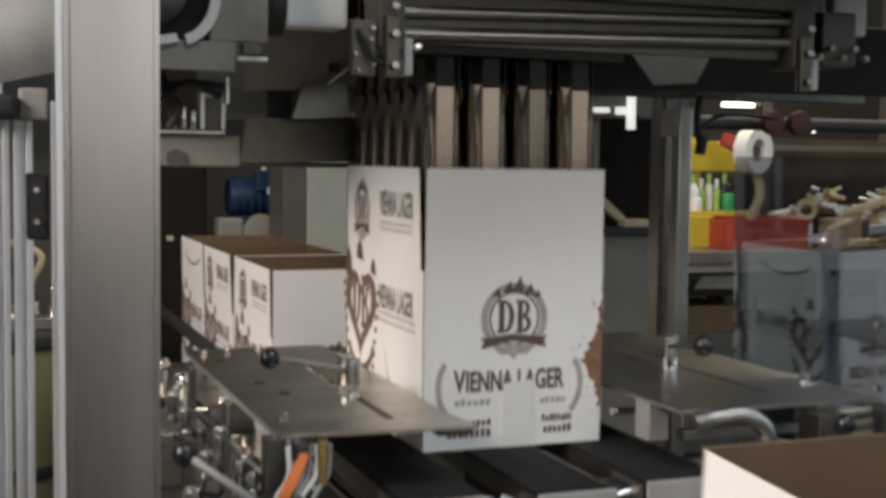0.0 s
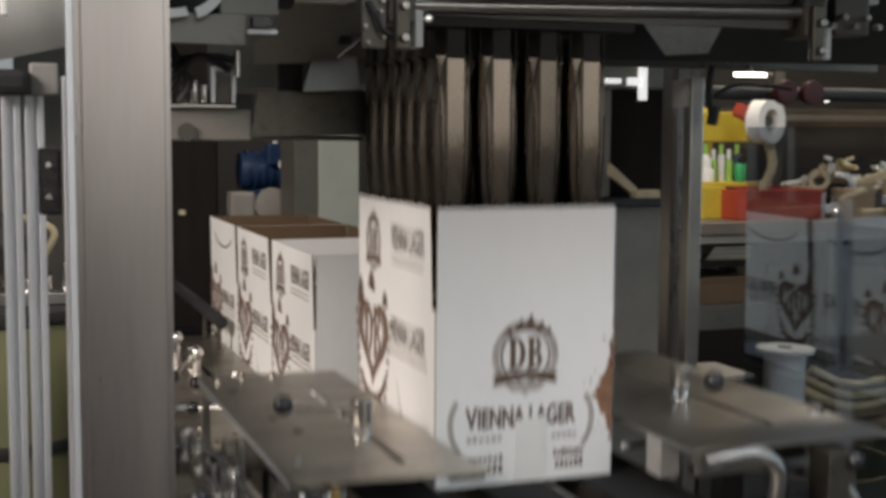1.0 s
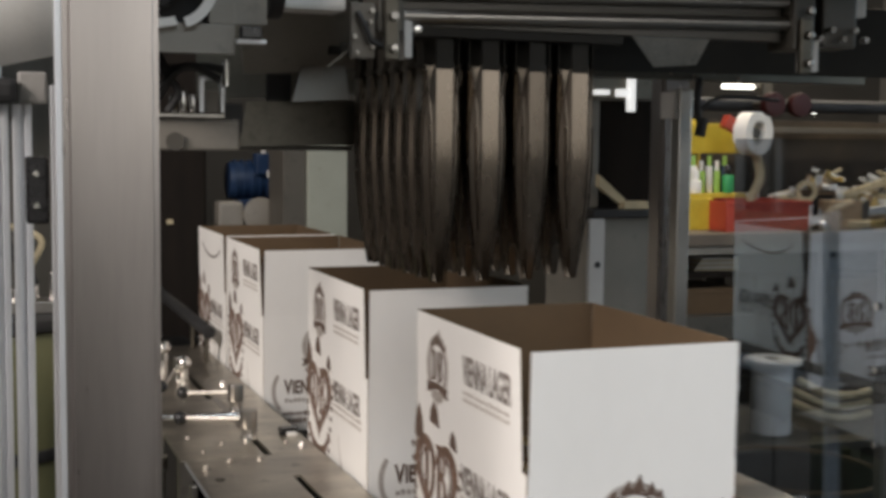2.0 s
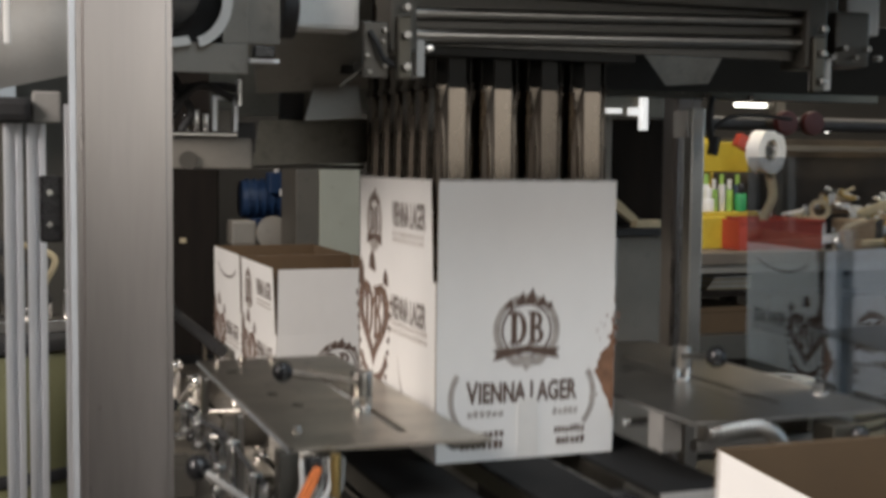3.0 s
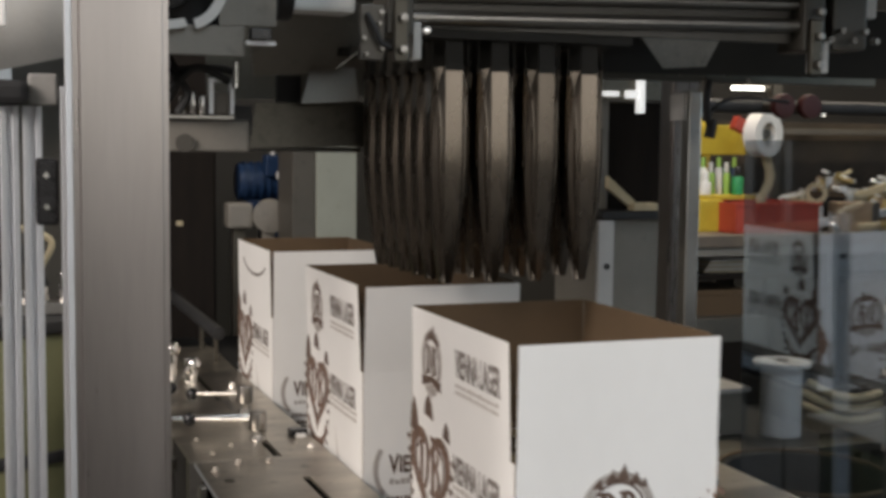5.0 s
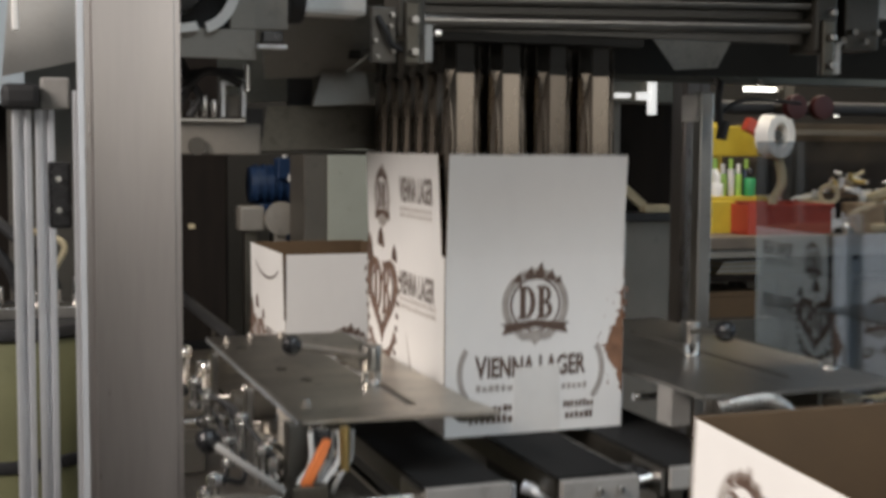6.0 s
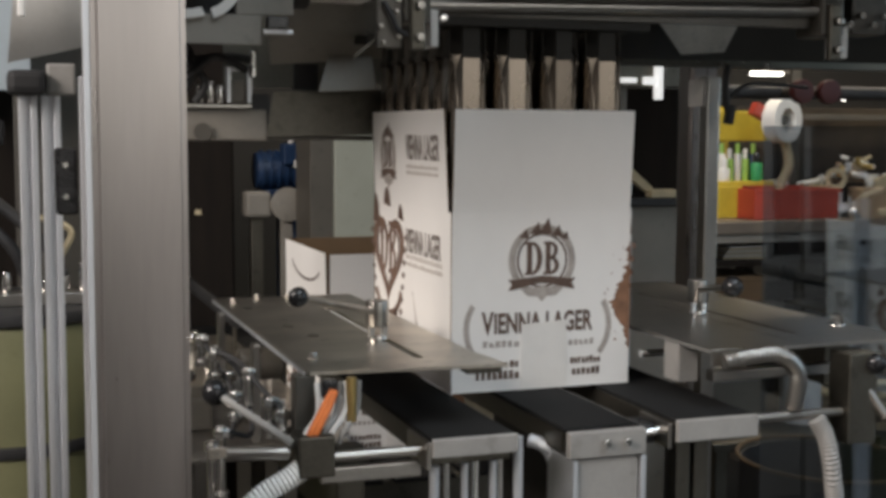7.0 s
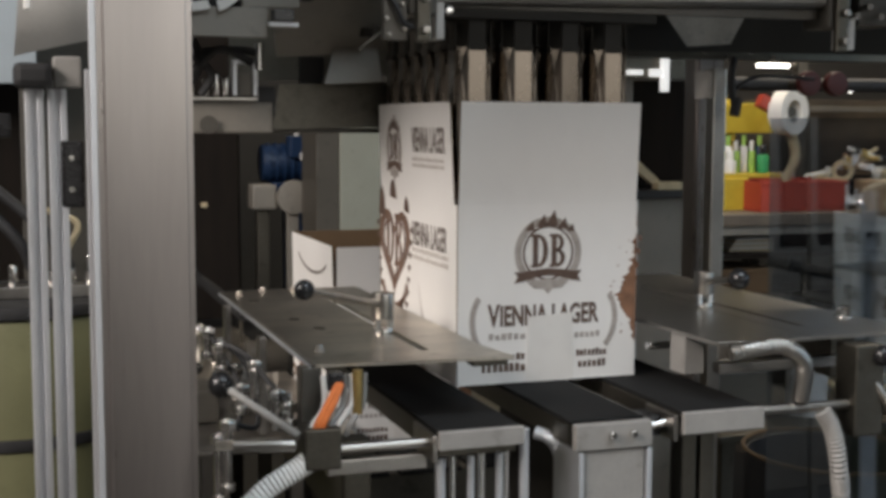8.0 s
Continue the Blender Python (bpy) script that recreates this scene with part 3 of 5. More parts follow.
# cross rods and their end blocks
part("cross_rod", rod((-0.2138, -0.2, -0.018), (-0.106, -0.2, -0.018), 0.0065), "steel", lift, smooth=True)
part("cross_rod", rod((0.33, -0.2, -0.013), (0.475, -0.2, -0.013), 0.0065), "steel", lift, smooth=True)
part("cross_rail", blk(-0.226, -0.105, -0.19, -0.176, -0.052, -0.034, 0.002), "steel", lift)
part("end_block", blk(-0.257, -0.214, -0.212, -0.168, -0.038, 0.01, 0.003), "dark_steel", lift)
part("end_block", blk(0.476, 0.52, -0.215, -0.17, -0.055, 0.066, 0.003), "dark_steel", lift)
part("upright_bar", blk(-0.2505, -0.2265, -0.168, -0.14, -0.02, ZP - 0.0045, 0.002), "painted_grey", lift)
part("upright_bar", blk(-0.256, -0.246, 0.06, 0.08, -0.06, ZP - 0.0045, 0.002), "steel", lift)
part("upright_bar", blk(-0.252, -0.242, 0.36, 0.38, -0.06, ZP - 0.0045, 0.002), "steel", lift)
part("cross_tube", rod((-0.33, -0.17, -0.012), (-0.263, -0.19, -0.012), 0.008, bev=0.002), "steel", lift, smooth=True)
part("side_arm", rod((-0.332, -0.1, 0.045), (-0.258, -0.19, -0.002), 0.0048), "mid_grey", lift, smooth=True)
part("ball_knob", ball((-0.332, -0.1, 0.045), 0.0155), "black_plastic", lift, "glossy black ball knob", smooth=True)
for y, z in ((-0.12, 0.02), (0.02, 0.03), (0.16, 0.0)):
    bm = rod((-0.27, y, z - 0.03), (-0.27, y, z + 0.02), 0.007, bev=0.001)
    rod((-0.27, y, z + 0.005), (-0.27, y, z + 0.018), 0.0105, bm, seg=6, bev=0.001)
    part("fitting", bm, "chrome", lift, smooth=True)
part("motor_can", rod((-0.25, 0.2, 0.02), (-0.19, 0.2, 0.02), 0.024, bev=0.003), "painted_grey", lift, smooth=True)
part("lower_shelf", blk(-0.34, -0.18, 0.03, 0.42, -0.075, -0.068, 0.002), "steel", lift)
part("junction_box", blk(-0.33, -0.29, 0.18, 0.26, -0.067, -0.02, 0.004), "painted_grey", lift)
# cable bundles
part("corrugated_hose", hose([(-0.225, -0.185, -0.02), (-0.262, -0.2, -0.036), (-0.31, -0.2, -0.067), (-0.35, -0.2, -0.13), (-0.36, -0.19, -0.4)], 0.0125, steps=22, rings=0.09), "white_plastic", lift, "ribbed grey hose", smooth=True)
for i, dx in enumerate((0.0, 0.006)):
    part("orange_cable", hose([(-0.243 + dx, -0.2, 0.002), (-0.239 + dx, -0.203, 0.016), (-0.226 + dx, -0.2, 0.038), (-0.214 + dx * 0.6, -0.195, 0.058)], 0.0042), "orange", lift, "orange cable", smooth=True)
for i, (a, b, mm) in enumerate(((-0.25, -0.229, "white_plastic"), (-0.228, -0.204, "mid_grey"), (-0.22, -0.196, "light_grey"), (-0.205, -0.18, "mid_grey"))):
    part("cable", hose([(a, -0.192, -0.004), (a + 0.006, -0.196, 0.012), ((a + b) / 2 + 0.01, -0.19 + 0.004 * (i % 2), 0.032), (b, -0.185, 0.066)], 0.0034), mm, lift, smooth=True)
for x, y, z0, z1 in ((-0.262, -0.15, 0.0, 0.032), (-0.317, -0.05, -0.1, -0.008), (-0.325, -0.03, -0.12, -0.03), (-0.31, 0.15, 0.03, 0.075), (-0.3, 0.1, 0.02, 0.062), (-0.285, 0.2, 0.0, 0.05), (-0.295, -0.02, -0.01, 0.03)):
    bm = rod((x, y, z0), (x, y, z1), 0.006, bev=0.001)
    rod((x, y, z1 - 0.014), (x, y, z1 - 0.003), 0.0105, bm, seg=6, bev=0.001)
    rod((x, y, z0 + 0.001), (x, y, z0 + 0.01), 0.0095, bm, bev=0.001)
    part("fitting", bm, "chrome", lift, smooth=True)
for pts in ([(-0.31, 0.15, 0.07), (-0.29, 0.12, 0.03), (-0.28, 0.05, 0.0), (-0.3, -0.02, -0.03)], [(-0.3, 0.1, 0.06), (-0.275, 0.06, 0.05), (-0.262, -0.05, 0.03), (-0.262, -0.15, 0.03)], [(-0.285, 0.2, 0.045), (-0.26, 0.14, 0.02), (-0.27, 0.0, -0.03), (-0.317, -0.05, -0.012)]):
    part("air_line", hose(pts, 0.0035), "black_rubber", lift, smooth=True)
part("cylinder_head", rod((-0.262, 0.19, -0.008), (-0.235, 0.19, -0.008), 0.021, bev=0.003), "mid_grey", lift, smooth=True)
part("bracket_plate", blk(-0.34, -0.262, -0.105, -0.1, -0.034, -0.022, 0.001), "plate_steel", lift)
part("elbow_hose", hose([(0.05, -0.15, -0.03), (0.062, -0.16, -0.034), (0.076, -0.16, -0.05), (0.081, -0.16, -0.09), (0.082, -0.16, -0.3)], 0.0085, steps=14, rings=0.05), "alu", lift, "silver bent hose", smooth=True)
part("drive_housing", blk(0.18, 0.205, -0.12, 0.3, -0.4, -0.037, 0.003), "head_black", lift)
part("cross_link", rod((0.172, -0.205, -0.02), (0.206, -0.205, -0.016), 0.006), "chrome", lift, smooth=True)
part("valve_block", blk(0.176, 0.2, -0.2, -0.16, -0.034, -0.008, 0.003), "black_plastic", lift)
part("valve", blk(-0.225, -0.207, -0.197, -0.178, 0.048, 0.07, 0.003), "black_plastic", lift)
part("brass_post", rod((-0.19, -0.19, 0.02), (-0.19, -0.19, ZP - 0.005), 0.006), "brass", lift, smooth=True)
part("paper_sheet", blk(-0.16, -0.11, 0.12, 0.28, -0.07, -0.069, 0), "light_grey", lift)
# left side plate with a long slot: two strips and end webs
zl = ZP


def slotted_plate(parent, x0, x1, fl, fr, y1, z, sx, sy0, sy1, material):
    """A plate with a slot along y at sx; its front edge runs from fl to fr (x, y)."""
    flat = lambda u, v, w: Vector((u, v, z - 0.004 + w))
    front = lambda x: fl[1] + (fr[1] - fl[1]) * (x - fl[0]) / (fr[0] - fl[0])
    bm = slab([fl, (sx - 0.006, front(sx - 0.006)), (sx - 0.006, y1), (x0, y1)], flat, 0.004)
    slab([(sx + 0.006, front(sx + 0.006)), fr, (x1, fr[1] + 0.09), (x1, y1), (sx + 0.006, y1)], flat, 0.004, bm)
    blk(sx - 0.006, sx + 0.006, front(sx) + 0.001, sy0, z - 0.004, z, 0.0, bm)
    blk(sx - 0.006, sx + 0.006, sy1, y1, z - 0.004, z, 0.0, bm)
    return part("side_plate", bm, material, parent, "brushed steel side plate")


slotted_plate(lift, -0.238, -0.006, (-0.234, -0.17), (0.004, -0.19), 0.5, zl, -0.085, -0.12, 0.36, "plate_steel")
part("plate_edge", blk(-0.2395, -0.2385, -0.165, 0.499, zl - 0.006, zl - 0.0005, 0), "alu", lift)
part("nose_clip", blk(-0.045, 0.0, -0.182, -0.155, 0.064, 0.0715, 0.002), "dark_steel", lift)
clamp_lever(lift, -0.098, 0.018, zl, -0.231, -0.1, zl + 0.078)
for x, y in ((-0.21, -0.085), (-0.215, 0.44), (-0.12, 0.47), (-0.17, 0.475)):
    bolt("bolt", x, y, zl, lift, 0.005, 0.008, "steel")
for x, y in ((-0.17, 0.08), (-0.185, 0.17), (-0.205, 0.37)):
    bm = ringshape(lambda u, v, w: Vector((u, v, zl + w)), x, y, 0.008, 0.012, 0.0075, 0.0006, n=18)
    part("plate_hole", bm, "dark_steel", lift)
# right side plate
slotted_plate(lift, 0.43, 0.60, (0.43, -0.185), (0.60, -0.185), 0.5, zl, 0.47, -0.1, 0.36, "steel")
part("side_plate", blk(0.285, 0.4295, -0.185, 0.5, zl - 0.005, zl, 0.001), "steel", lift, "brushed steel side plate")
part("plate_lip", blk(0.285, 0.33, -0.1895, -0.1855, 0.055, zl + 0.002, 0.001), "steel", lift)
part("angle_block", blk(0.288, 0.318, -0.1, -0.06, 0.018, 0.0705, 0.002), "mid_grey", lift)
part("push_rod", rod((0.268, -0.03, 0.047), (0.33, -0.03, 0.047), 0.005), "chrome", lift, smooth=True)
clamp_lever(lift, 0.434, 0.1, zl, 0.376, -0.088, zl + 0.067, 0.0145)
bolt("bolt", 0.575, -0.05, zl, lift, 0.009, 0.016)
part("under_rail", blk(0.33, 0.58, -0.12, -0.1, 0.02, 0.034, 0.002), "steel", lift)
part("under_box", blk(0.52, 0.56, -0.1, 0.0, 0.0, 0.06, 0.003), "dark_steel", lift)
part("air_hose", hose([(0.295, -0.2, 0.064), (0.334, -0.205, 0.07), (0.371, -0.205, 0.07), (0.402, -0.205, 0.045), (0.402, -0.2, -0.004)], 0.0115, steps=12, rings=0.05), "steel", lift, "dull silver bent pipe", smooth=True)
part("corrugated_hose", hose([(0.432, -0.205, -0.018), (0.446, -0.21, -0.045), (0.458, -0.21, -0.1), (0.472, -0.2, -0.18), (0.48, -0.2, -0.5)], 0.0115, steps=18, rings=0.1), "mid_grey", lift, "ribbed grey hose", smooth=True)
part("ball_knob", ball((0.515, -0.216, 0.052), 0.014), "black_plastic", lift, "glossy black ball knob", smooth=True)
part("knob_stem", rod((0.5, -0.205, 0.03), (0.53, -0.22, -0.02), 0.006), "steel", lift, smooth=True)

# ---------------- infeed conveyor ----------------
inf = tagged(empty("infeed_conveyor"), "steel infeed conveyor with black belts and slotted plates", "conveyor")
for x0, x1 in ((-0.02, 0.055), (0.075, 0.19), (0.21, 0.285)):
    part("belt", blk(x0, x1, 0.5, 2.35, -0.008, 0.0, 0.002), "belt", inf)
part("frame", blk(-0.03, 0.295, 0.52, 2.33, -0.09, -0.0085, 0.003), "dark_steel", inf)
for x in (-0.03, 0.255):
    for y in (0.6, 2.25):
        part("leg", blk(x, x + 0.04, y, y + 0.04, FLOOR, -0.091, 0.002), "steel", inf)
for x0, x1, y0, y1 in ((-0.245, -0.1045, 0.503, 1.0), (-0.0915, -0.007, 0.503, 1.0), (-0.25, -0.1145, 1.004, 1.7), (-0.1015, -0.007, 1.004, 1.7)):
    part("side_plate", blk(x0, x1, y0, y1, ZP - 0.005, ZP, 0.001), "plate_steel", inf, "brushed steel side plate")
for x0, x1, y0, y1 in ((-0.1035, -0.0925, 0.503, 0.506), (-0.1035, -0.0925, 0.62, 1.0), (-0.1135, -0.1025, 1.35, 1.7)):
    part("plate_web", blk(x0, x1, y0, y1, ZP - 0.005, ZP, 0), "steel", inf)
part("side_plate", blk(0.285, 0.345, 0.503, 1.7, ZP - 0.005, ZP, 0.001), "dark_steel", inf, "brushed steel side plate")
for x in (-0.24, 0.31):
    for y in (0.56, 1.6):
        part("plate_leg", blk(x, x + 0.025, y, y + 0.025, FLOOR, ZP - 0.0055, 0.002), "steel", inf)
clamp_lever(inf, -0.107, 0.625, ZP, -0.215, 0.70, ZP + 0.03)
clamp_lever(inf, -0.135, 1.22, ZP, -0.21, 0.98, ZP + 0.035)
clamp_lever(inf, -0.082, 0.865, ZP, -0.175, 0.93, ZP + 0.03)
for x, y in ((-0.2, 0.55), (-0.16, 0.6), (-0.21, 0.66), (-0.05, 0.58)):
    bolt("bolt", x, y, ZP, inf, 0.003, 0.005, "steel")
part("stop_bracket", blk(-0.045, -0.012, 0.635, 0.66, ZP + 0.0005, ZP + 0.012, 0.002), "black_plastic", inf)
part("stop_tab", blk(-0.035, -0.018, 0.622, 0.6345, ZP + 0.0005, ZP + 0.006, 0.001), "white_plastic", inf)
bolt("bolt", -0.03, 0.545, ZP, inf, 0.005, 0.008)
bolt("bolt", -0.06, 1.12, ZP, inf)
for x, y, z in ((-0.16, 1.3, 0.13), (-0.13, 1.2, 0.11)):
    part("stud_post", rod((x, y, ZP), (x, y, z), 0.009), "chrome", inf, smooth=True)
    part("stud_cap", ball((x, y, z + 0.008), 0.016), "chrome", inf, smooth=True)
part("tie_rod", rod((-0.26, 0.715, ZP + 0.03), (-0.105, 0.69, ZP + 0.03), 0.006), "chrome", inf, smooth=True)
part("guide_rail", rod((-0.035, 1.42, 0.15), (-0.035, 2.3, 0.15), 0.016, bev=0.002), "black_rubber", inf, smooth=True)
for y in (1.45, 1.66):
    part("rail_bracket", blk(-0.039, -0.031, y, y + 0.02, ZP, 0.136, 0.001), "dark_steel", inf)
for y in (0.75, 0.9, 1.1):
    bm = rod((-0.245, y, -0.2), (-0.245, y, 0.07), 0.009, bev=0.001)
    rod((-0.245, y, 0.0), (-0.245, y, 0.03), 0.014, bm, seg=6, bev=0.001)
    part("fitting", bm, "chrome", inf, smooth=True)

# ---------------- outfeed conveyor ----------------
out = tagged(empty("outfeed_conveyor"), "sloping steel roller conveyor beyond the lift", "conveyor")
SL = math.tan(radians(4))


def out_z(y):
    return -max(0.0, -0.55 - y) * SL


rollers = []
for i in range(72):
    y = -0.27 - i * 0.06
    if not rollers:
        rollers.append(part("roller", rod((-0.03, 0, 0), (0.30, 0, 0), 0.018, seg=12), "steel", out, smooth=True))
        r0 = rollers[0]
    else:
        r0 = rollers[0].copy()
        scene.collection.objects.link(r0)
    r0.matrix_basis = pose(0, y, out_z(y) - 0.0185)
for x in (-0.05, 0.302):
    bm = bmesh.new()
    pts = [(-0.25, 0.0), (-0.55, 0.0), (-4.56, out_z(-4.56)), (-4.56, out_z(-4.56) - 0.07), (-0.55, -0.07), (-0.25, -0.07)]
    slab(pts, lambda u, v, w: Vector((x + w, u, v - 0.004)), 0.018, bm)
    part("side_rail", bm, "steel", out)
    for y in (-0.4, -2.4, -4.4):
        part("leg", blk(x, x + 0.018, y, y + 0.04, FLOOR, out_z(y) - 0.075, 0.002), "steel", out)

# ---------------- bottle guides and head ----------------


FINGER = 0.297


def finger():
    """A springy leaf of steel: a flat middle strip with two folded wings; hangs down from z = 0, faces -y and turns in at its tip."""
    bm = bmesh.new()
    rows, thick, n = [], 0.0012, 20
    for i in range(n + 1):
        s = i / n
        strip = 0.024 - 0.002 * s if s < 0.55 else 0.0229 - 0.0175 * ((s - 0.55) / 0.45) ** 1.5
        wing = 0.0135 * math.sin(math.pi * s ** 0.8) ** 0.9 if s < 1 else 0.0
        y = -0.0012 * math.sin(math.pi * s) + (0.0 if s < 0.4 else 0.018 * ((s - 0.4) / 0.6) ** 1.5)
        z = -FINGER * s
        a, b, back = strip / 2, strip / 2 + wing + 0.0006, wing * 0.75 + 0.0004
        rows.append([bm.verts.new((u, y + v, z)) for u, v in ((-b, back), (-a, 0), (a, 0), (b, back), (b, back + thick), (a, thick), (-a, thick), (-b, back + thick))])
    for a, b in zip(rows, rows[1:]):
        for k in range(8):
            bm.faces.new((a[k], a[(k + 1) % 8], b[(k + 1) % 8], b[k]))
    bm.faces.new(rows[0][::-1])
    bm.faces.new(rows[-1])
    bmesh.ops.recalc_face_normals(bm, faces=bm.faces[:])
    return bm


guide = tagged(empty("bottle_guide"), "set of four tapered dull steel fingers under the head", "bottle guide", "grid of bottle guides")
first = None
for k in range(4):
    m = Matrix.Rotation(radians(90 * k), 4, "Z") @ Matrix.Translation((0, -0.0265, -0.02))
    if k == 0:
        fg = part("finger", finger(), "finger_steel", guide, smooth=True)
        first = fg
    else:
        fg = first.copy()
        scene.collection.objects.link(fg)
    fg.matrix_basis = m
    # top of the finger strip, coloured black for the shadow under the head
    bm = blk(-0.0125, 0.0125, -0.0265, -0.024, -0.022, 0.0115, 0.0008)
    part("shaded_strip", bm, "head_black", guide).matrix_basis = Matrix.Rotation(radians(90 * k), 4, "Z")
    bm = blk(-0.0135, 0.0135, -0.0285, -0.0267, -0.029, -0.0195, 0.0006)
    part("clamp_band", bm, "head_black", guide).matrix_basis = Matrix.Rotation(radians(90 * k), 4, "Z")
rnd = random.Random(9)
for i in range(4):
    for j in range(6):
        gx, gy = 0.032 + 0.0672 * i, 0.043 + 0.058 * j
        if i + j == 0:
            guide.matrix_basis = pose(gx, gy, 0.734)
        else:
            copy_thing(guide, pose(gx, gy, 0.734, rnd.uniform(-0.3, 0.3), rnd.uniform(-0.3, 0.3), rnd.uniform(-3, 3)))

head = tagged(empty("packing_head"), "packing head with steel rods, dark grid plate and clamps", "machine head")
for j in range(7):
    y = 0.014 + 0.058 * j
    part("grid_bar", blk(-0.03, 0.29, y - (0.014 if j == 0 else 0.001), y + 0.001, 0.746, 0.757, 0.0004), "head_black", head)
for i in range(5):
    x = -0.0016 + 0.0672 * i
    for j in range(6):
        y = 0.014 + 0.058 * j
        part("grid_bar", blk(x - 0.003, x + 0.003, y + 0.0012, y + 0.0568, 0.748, 0.757, 0.0004), "head_black", head)
part("feed_plate", blk(-0.03, 0.29, 0.372, 0.77, 0.744, 0.757, 0.001), "head_black", head)
part("top_plate", blk(0.275, 0.60, 0.03, 0.40, 0.80, 0.812, 0.002), "head_black", head)
part("front_web", blk(-0.035, 0.56, -0.006, -0.001, 0.7575, 0.92, 0.001), "olive_steel", head)
part("slide_rod", rod((-0.04, -0.018, 0.769), (0.56, -0.018, 0.783), 0.0095, seg=20), "steel", head, smooth=True)
part("slide_rod", rod((-0.04, -0.018, 0.797), (0.56, -0.018, 0.813), 0.0075, seg=20), "steel", head, smooth=True)
part("upper_bar", blk(-0.04, 0.60, -0.034, -0.0065, 0.826, 0.86, 0.003), "olive_steel", head)
for x, s in ((-0.058, 1), (0.566, 1)):
    part("clamp_block", blk(x - 0.02, x + 0.016, -0.035, 0.03, 0.745, 0.85, 0.004), "painted_grey", head)
    part("clamp_jaw", blk(x - 0.014, x + 0.006, -0.045, -0.0355, 0.71, 0.79, 0.003), "dark_steel", head)
    for z in (0.725, 0.765, 0.80):
        part("bolt", rod((x - 0.003, -0.0455, z), (x - 0.003, -0.055, z), 0.006, seg=6, bev=0.001), "steel", head, smooth=True)
    part("clamp_plate", blk(x + 0.017, x + 0.028, -0.03, 0.01, 0.715, 0.762, 0.002), "light_grey", head)
part("bolt", rod((-0.022, -0.02, 0.752), (-0.022, -0.03, 0.752), 0.006, seg=16, bev=0.002), "chrome", head, smooth=True)
part("link_plate", blk(-0.112, -0.0795, -0.03, -0.022, 0.712, 0.782, 0.002), "olive_steel", head)
for x, z, r in ((-0.108, 0.739, 0.0032), (-0.105, 0.719, 0.0028), (-0.085, 0.772, 0.004), (-0.0875, 0.758, 0.003), (-0.084, 0.727, 0.0035)):
    part("bolt", rod((x, -0.0305, z), (x, -0.037, z), r, seg=6, bev=0.001), "steel", head, smooth=True)
part("air_elbow", hose([(-0.105, -0.035, 0.77), (-0.095, -0.04, 0.75), (-0.088, -0.04, 0.735), (-0.075, -0.04, 0.728)], 0.0035), "black_rubber", head, smooth=True)
part("brace_strut", rod((-0.14, -0.02, 0.70), (-0.07, -0.02, 0.755), 0.0018), "dark_steel", head, smooth=True)
part("clamp_knuckle", blk(0.6, 0.66, -0.03, 0.03, 0.75, 0.83, 0.005), "painted_grey", head)
part("sensor_box", blk(0.64, 0.70, 0.0, 0.05, 0.80, 0.86, 0.004), "light_grey", head)
for i in range(5):
    part("bolt", rod((0.585 + 0.02 * i, -0.035, 0.762 + 0.013 * (i % 2)), (0.585 + 0.02 * i, -0.048, 0.762 + 0.013 * (i % 2)), 0.005, seg=6), "chrome", head, smooth=True)


def sheet(name, pts, thick, material, parent, label=""):
    """A bent-metal sheet through four corners."""
    P = [Vector(p) for p in pts]
    nrm = (P[1] - P[0]).cross(P[3] - P[0]).normalized() * thick
    bm = bmesh.new()
    a, b = [bm.verts.new(p) for p in P], [bm.verts.new(p + nrm) for p in P]
    bm.faces.new(a)
    bm.faces.new(b[::-1])
    for i in range(4):
        j = (i + 1) % 4
        bm.faces.new((a[j], a[i], b[i], b[j]))
    bmesh.ops.recalc_face_normals(bm, faces=bm.faces[:])
    return part(name, bm, material, parent, label)


# upper housing to the left of the head
hous = tagged(empty("drive_housing"), "beige machine housing with a rounded dark opening", "machine housing")
OP = lambda u, v, w: Vector((u, 0.2 - w, v))
bm = bmesh.new()
# panel built from strips round the opening
blk(-0.42, -0.213, 0.2, 0.206, 0.727, 0.768, 0.001, bm)
blk(-0.2485, -0.213, 0.2, 0.206, 0.7685, 1.1, 0.001, bm)
blk(-0.42, -0.345, 0.2, 0.206, 0.7685, 1.1, 0.001, bm)
part("front_plate", bm, "painted_beige", hous)
bm = ringshape(OP, -0.297, 0.829, 0.062, 0.07, 0.014, 0.006, -75, 75, n=24)
ringshape(OP, -0.33, 0.83, 0.1, 0.07, 0.012, 0.006, -90, -68, bm, 12)
part("opening_rim", bm, "light_grey", hous)
part("inner_box", blk(-0.4, -0.22, 0.25, 0.4, 0.74, 1.1, 0.004), "black_rubber", hous)
part("belt_pulley", rod((-0.33, 0.208, 0.84), (-0.33, 0.25, 0.84), 0.055, seg=28, bev=0.004), "black_plastic", hous, smooth=True)
part("side_plate", blk(-0.212, -0.165, 0.21, 0.216, 0.77, 1.1, 0.001), "painted_beige", hous)
part("bearing", rod((-0.155, 0.27, 0.83), (-0.132, 0.27, 0.83), 0.045, seg=24, bev=0.004), "black_rubber", hous, smooth=True)
part("shaft", rod((-0.2, 0.27, 0.835), (-0.1555, 0.27, 0.835), 0.02, seg=20, bev=0.002), "chrome", hous, smooth=True)
part("gear_case", blk(-0.122, -0.024, 0.29, 0.42, 0.803, 1.0, 0.008), "white_plastic", hous, "white gear case")
part("ledge", blk(-0.212, -0.17, 0.19, 0.2, 0.742, 0.748, 0.001), "alu", hous)
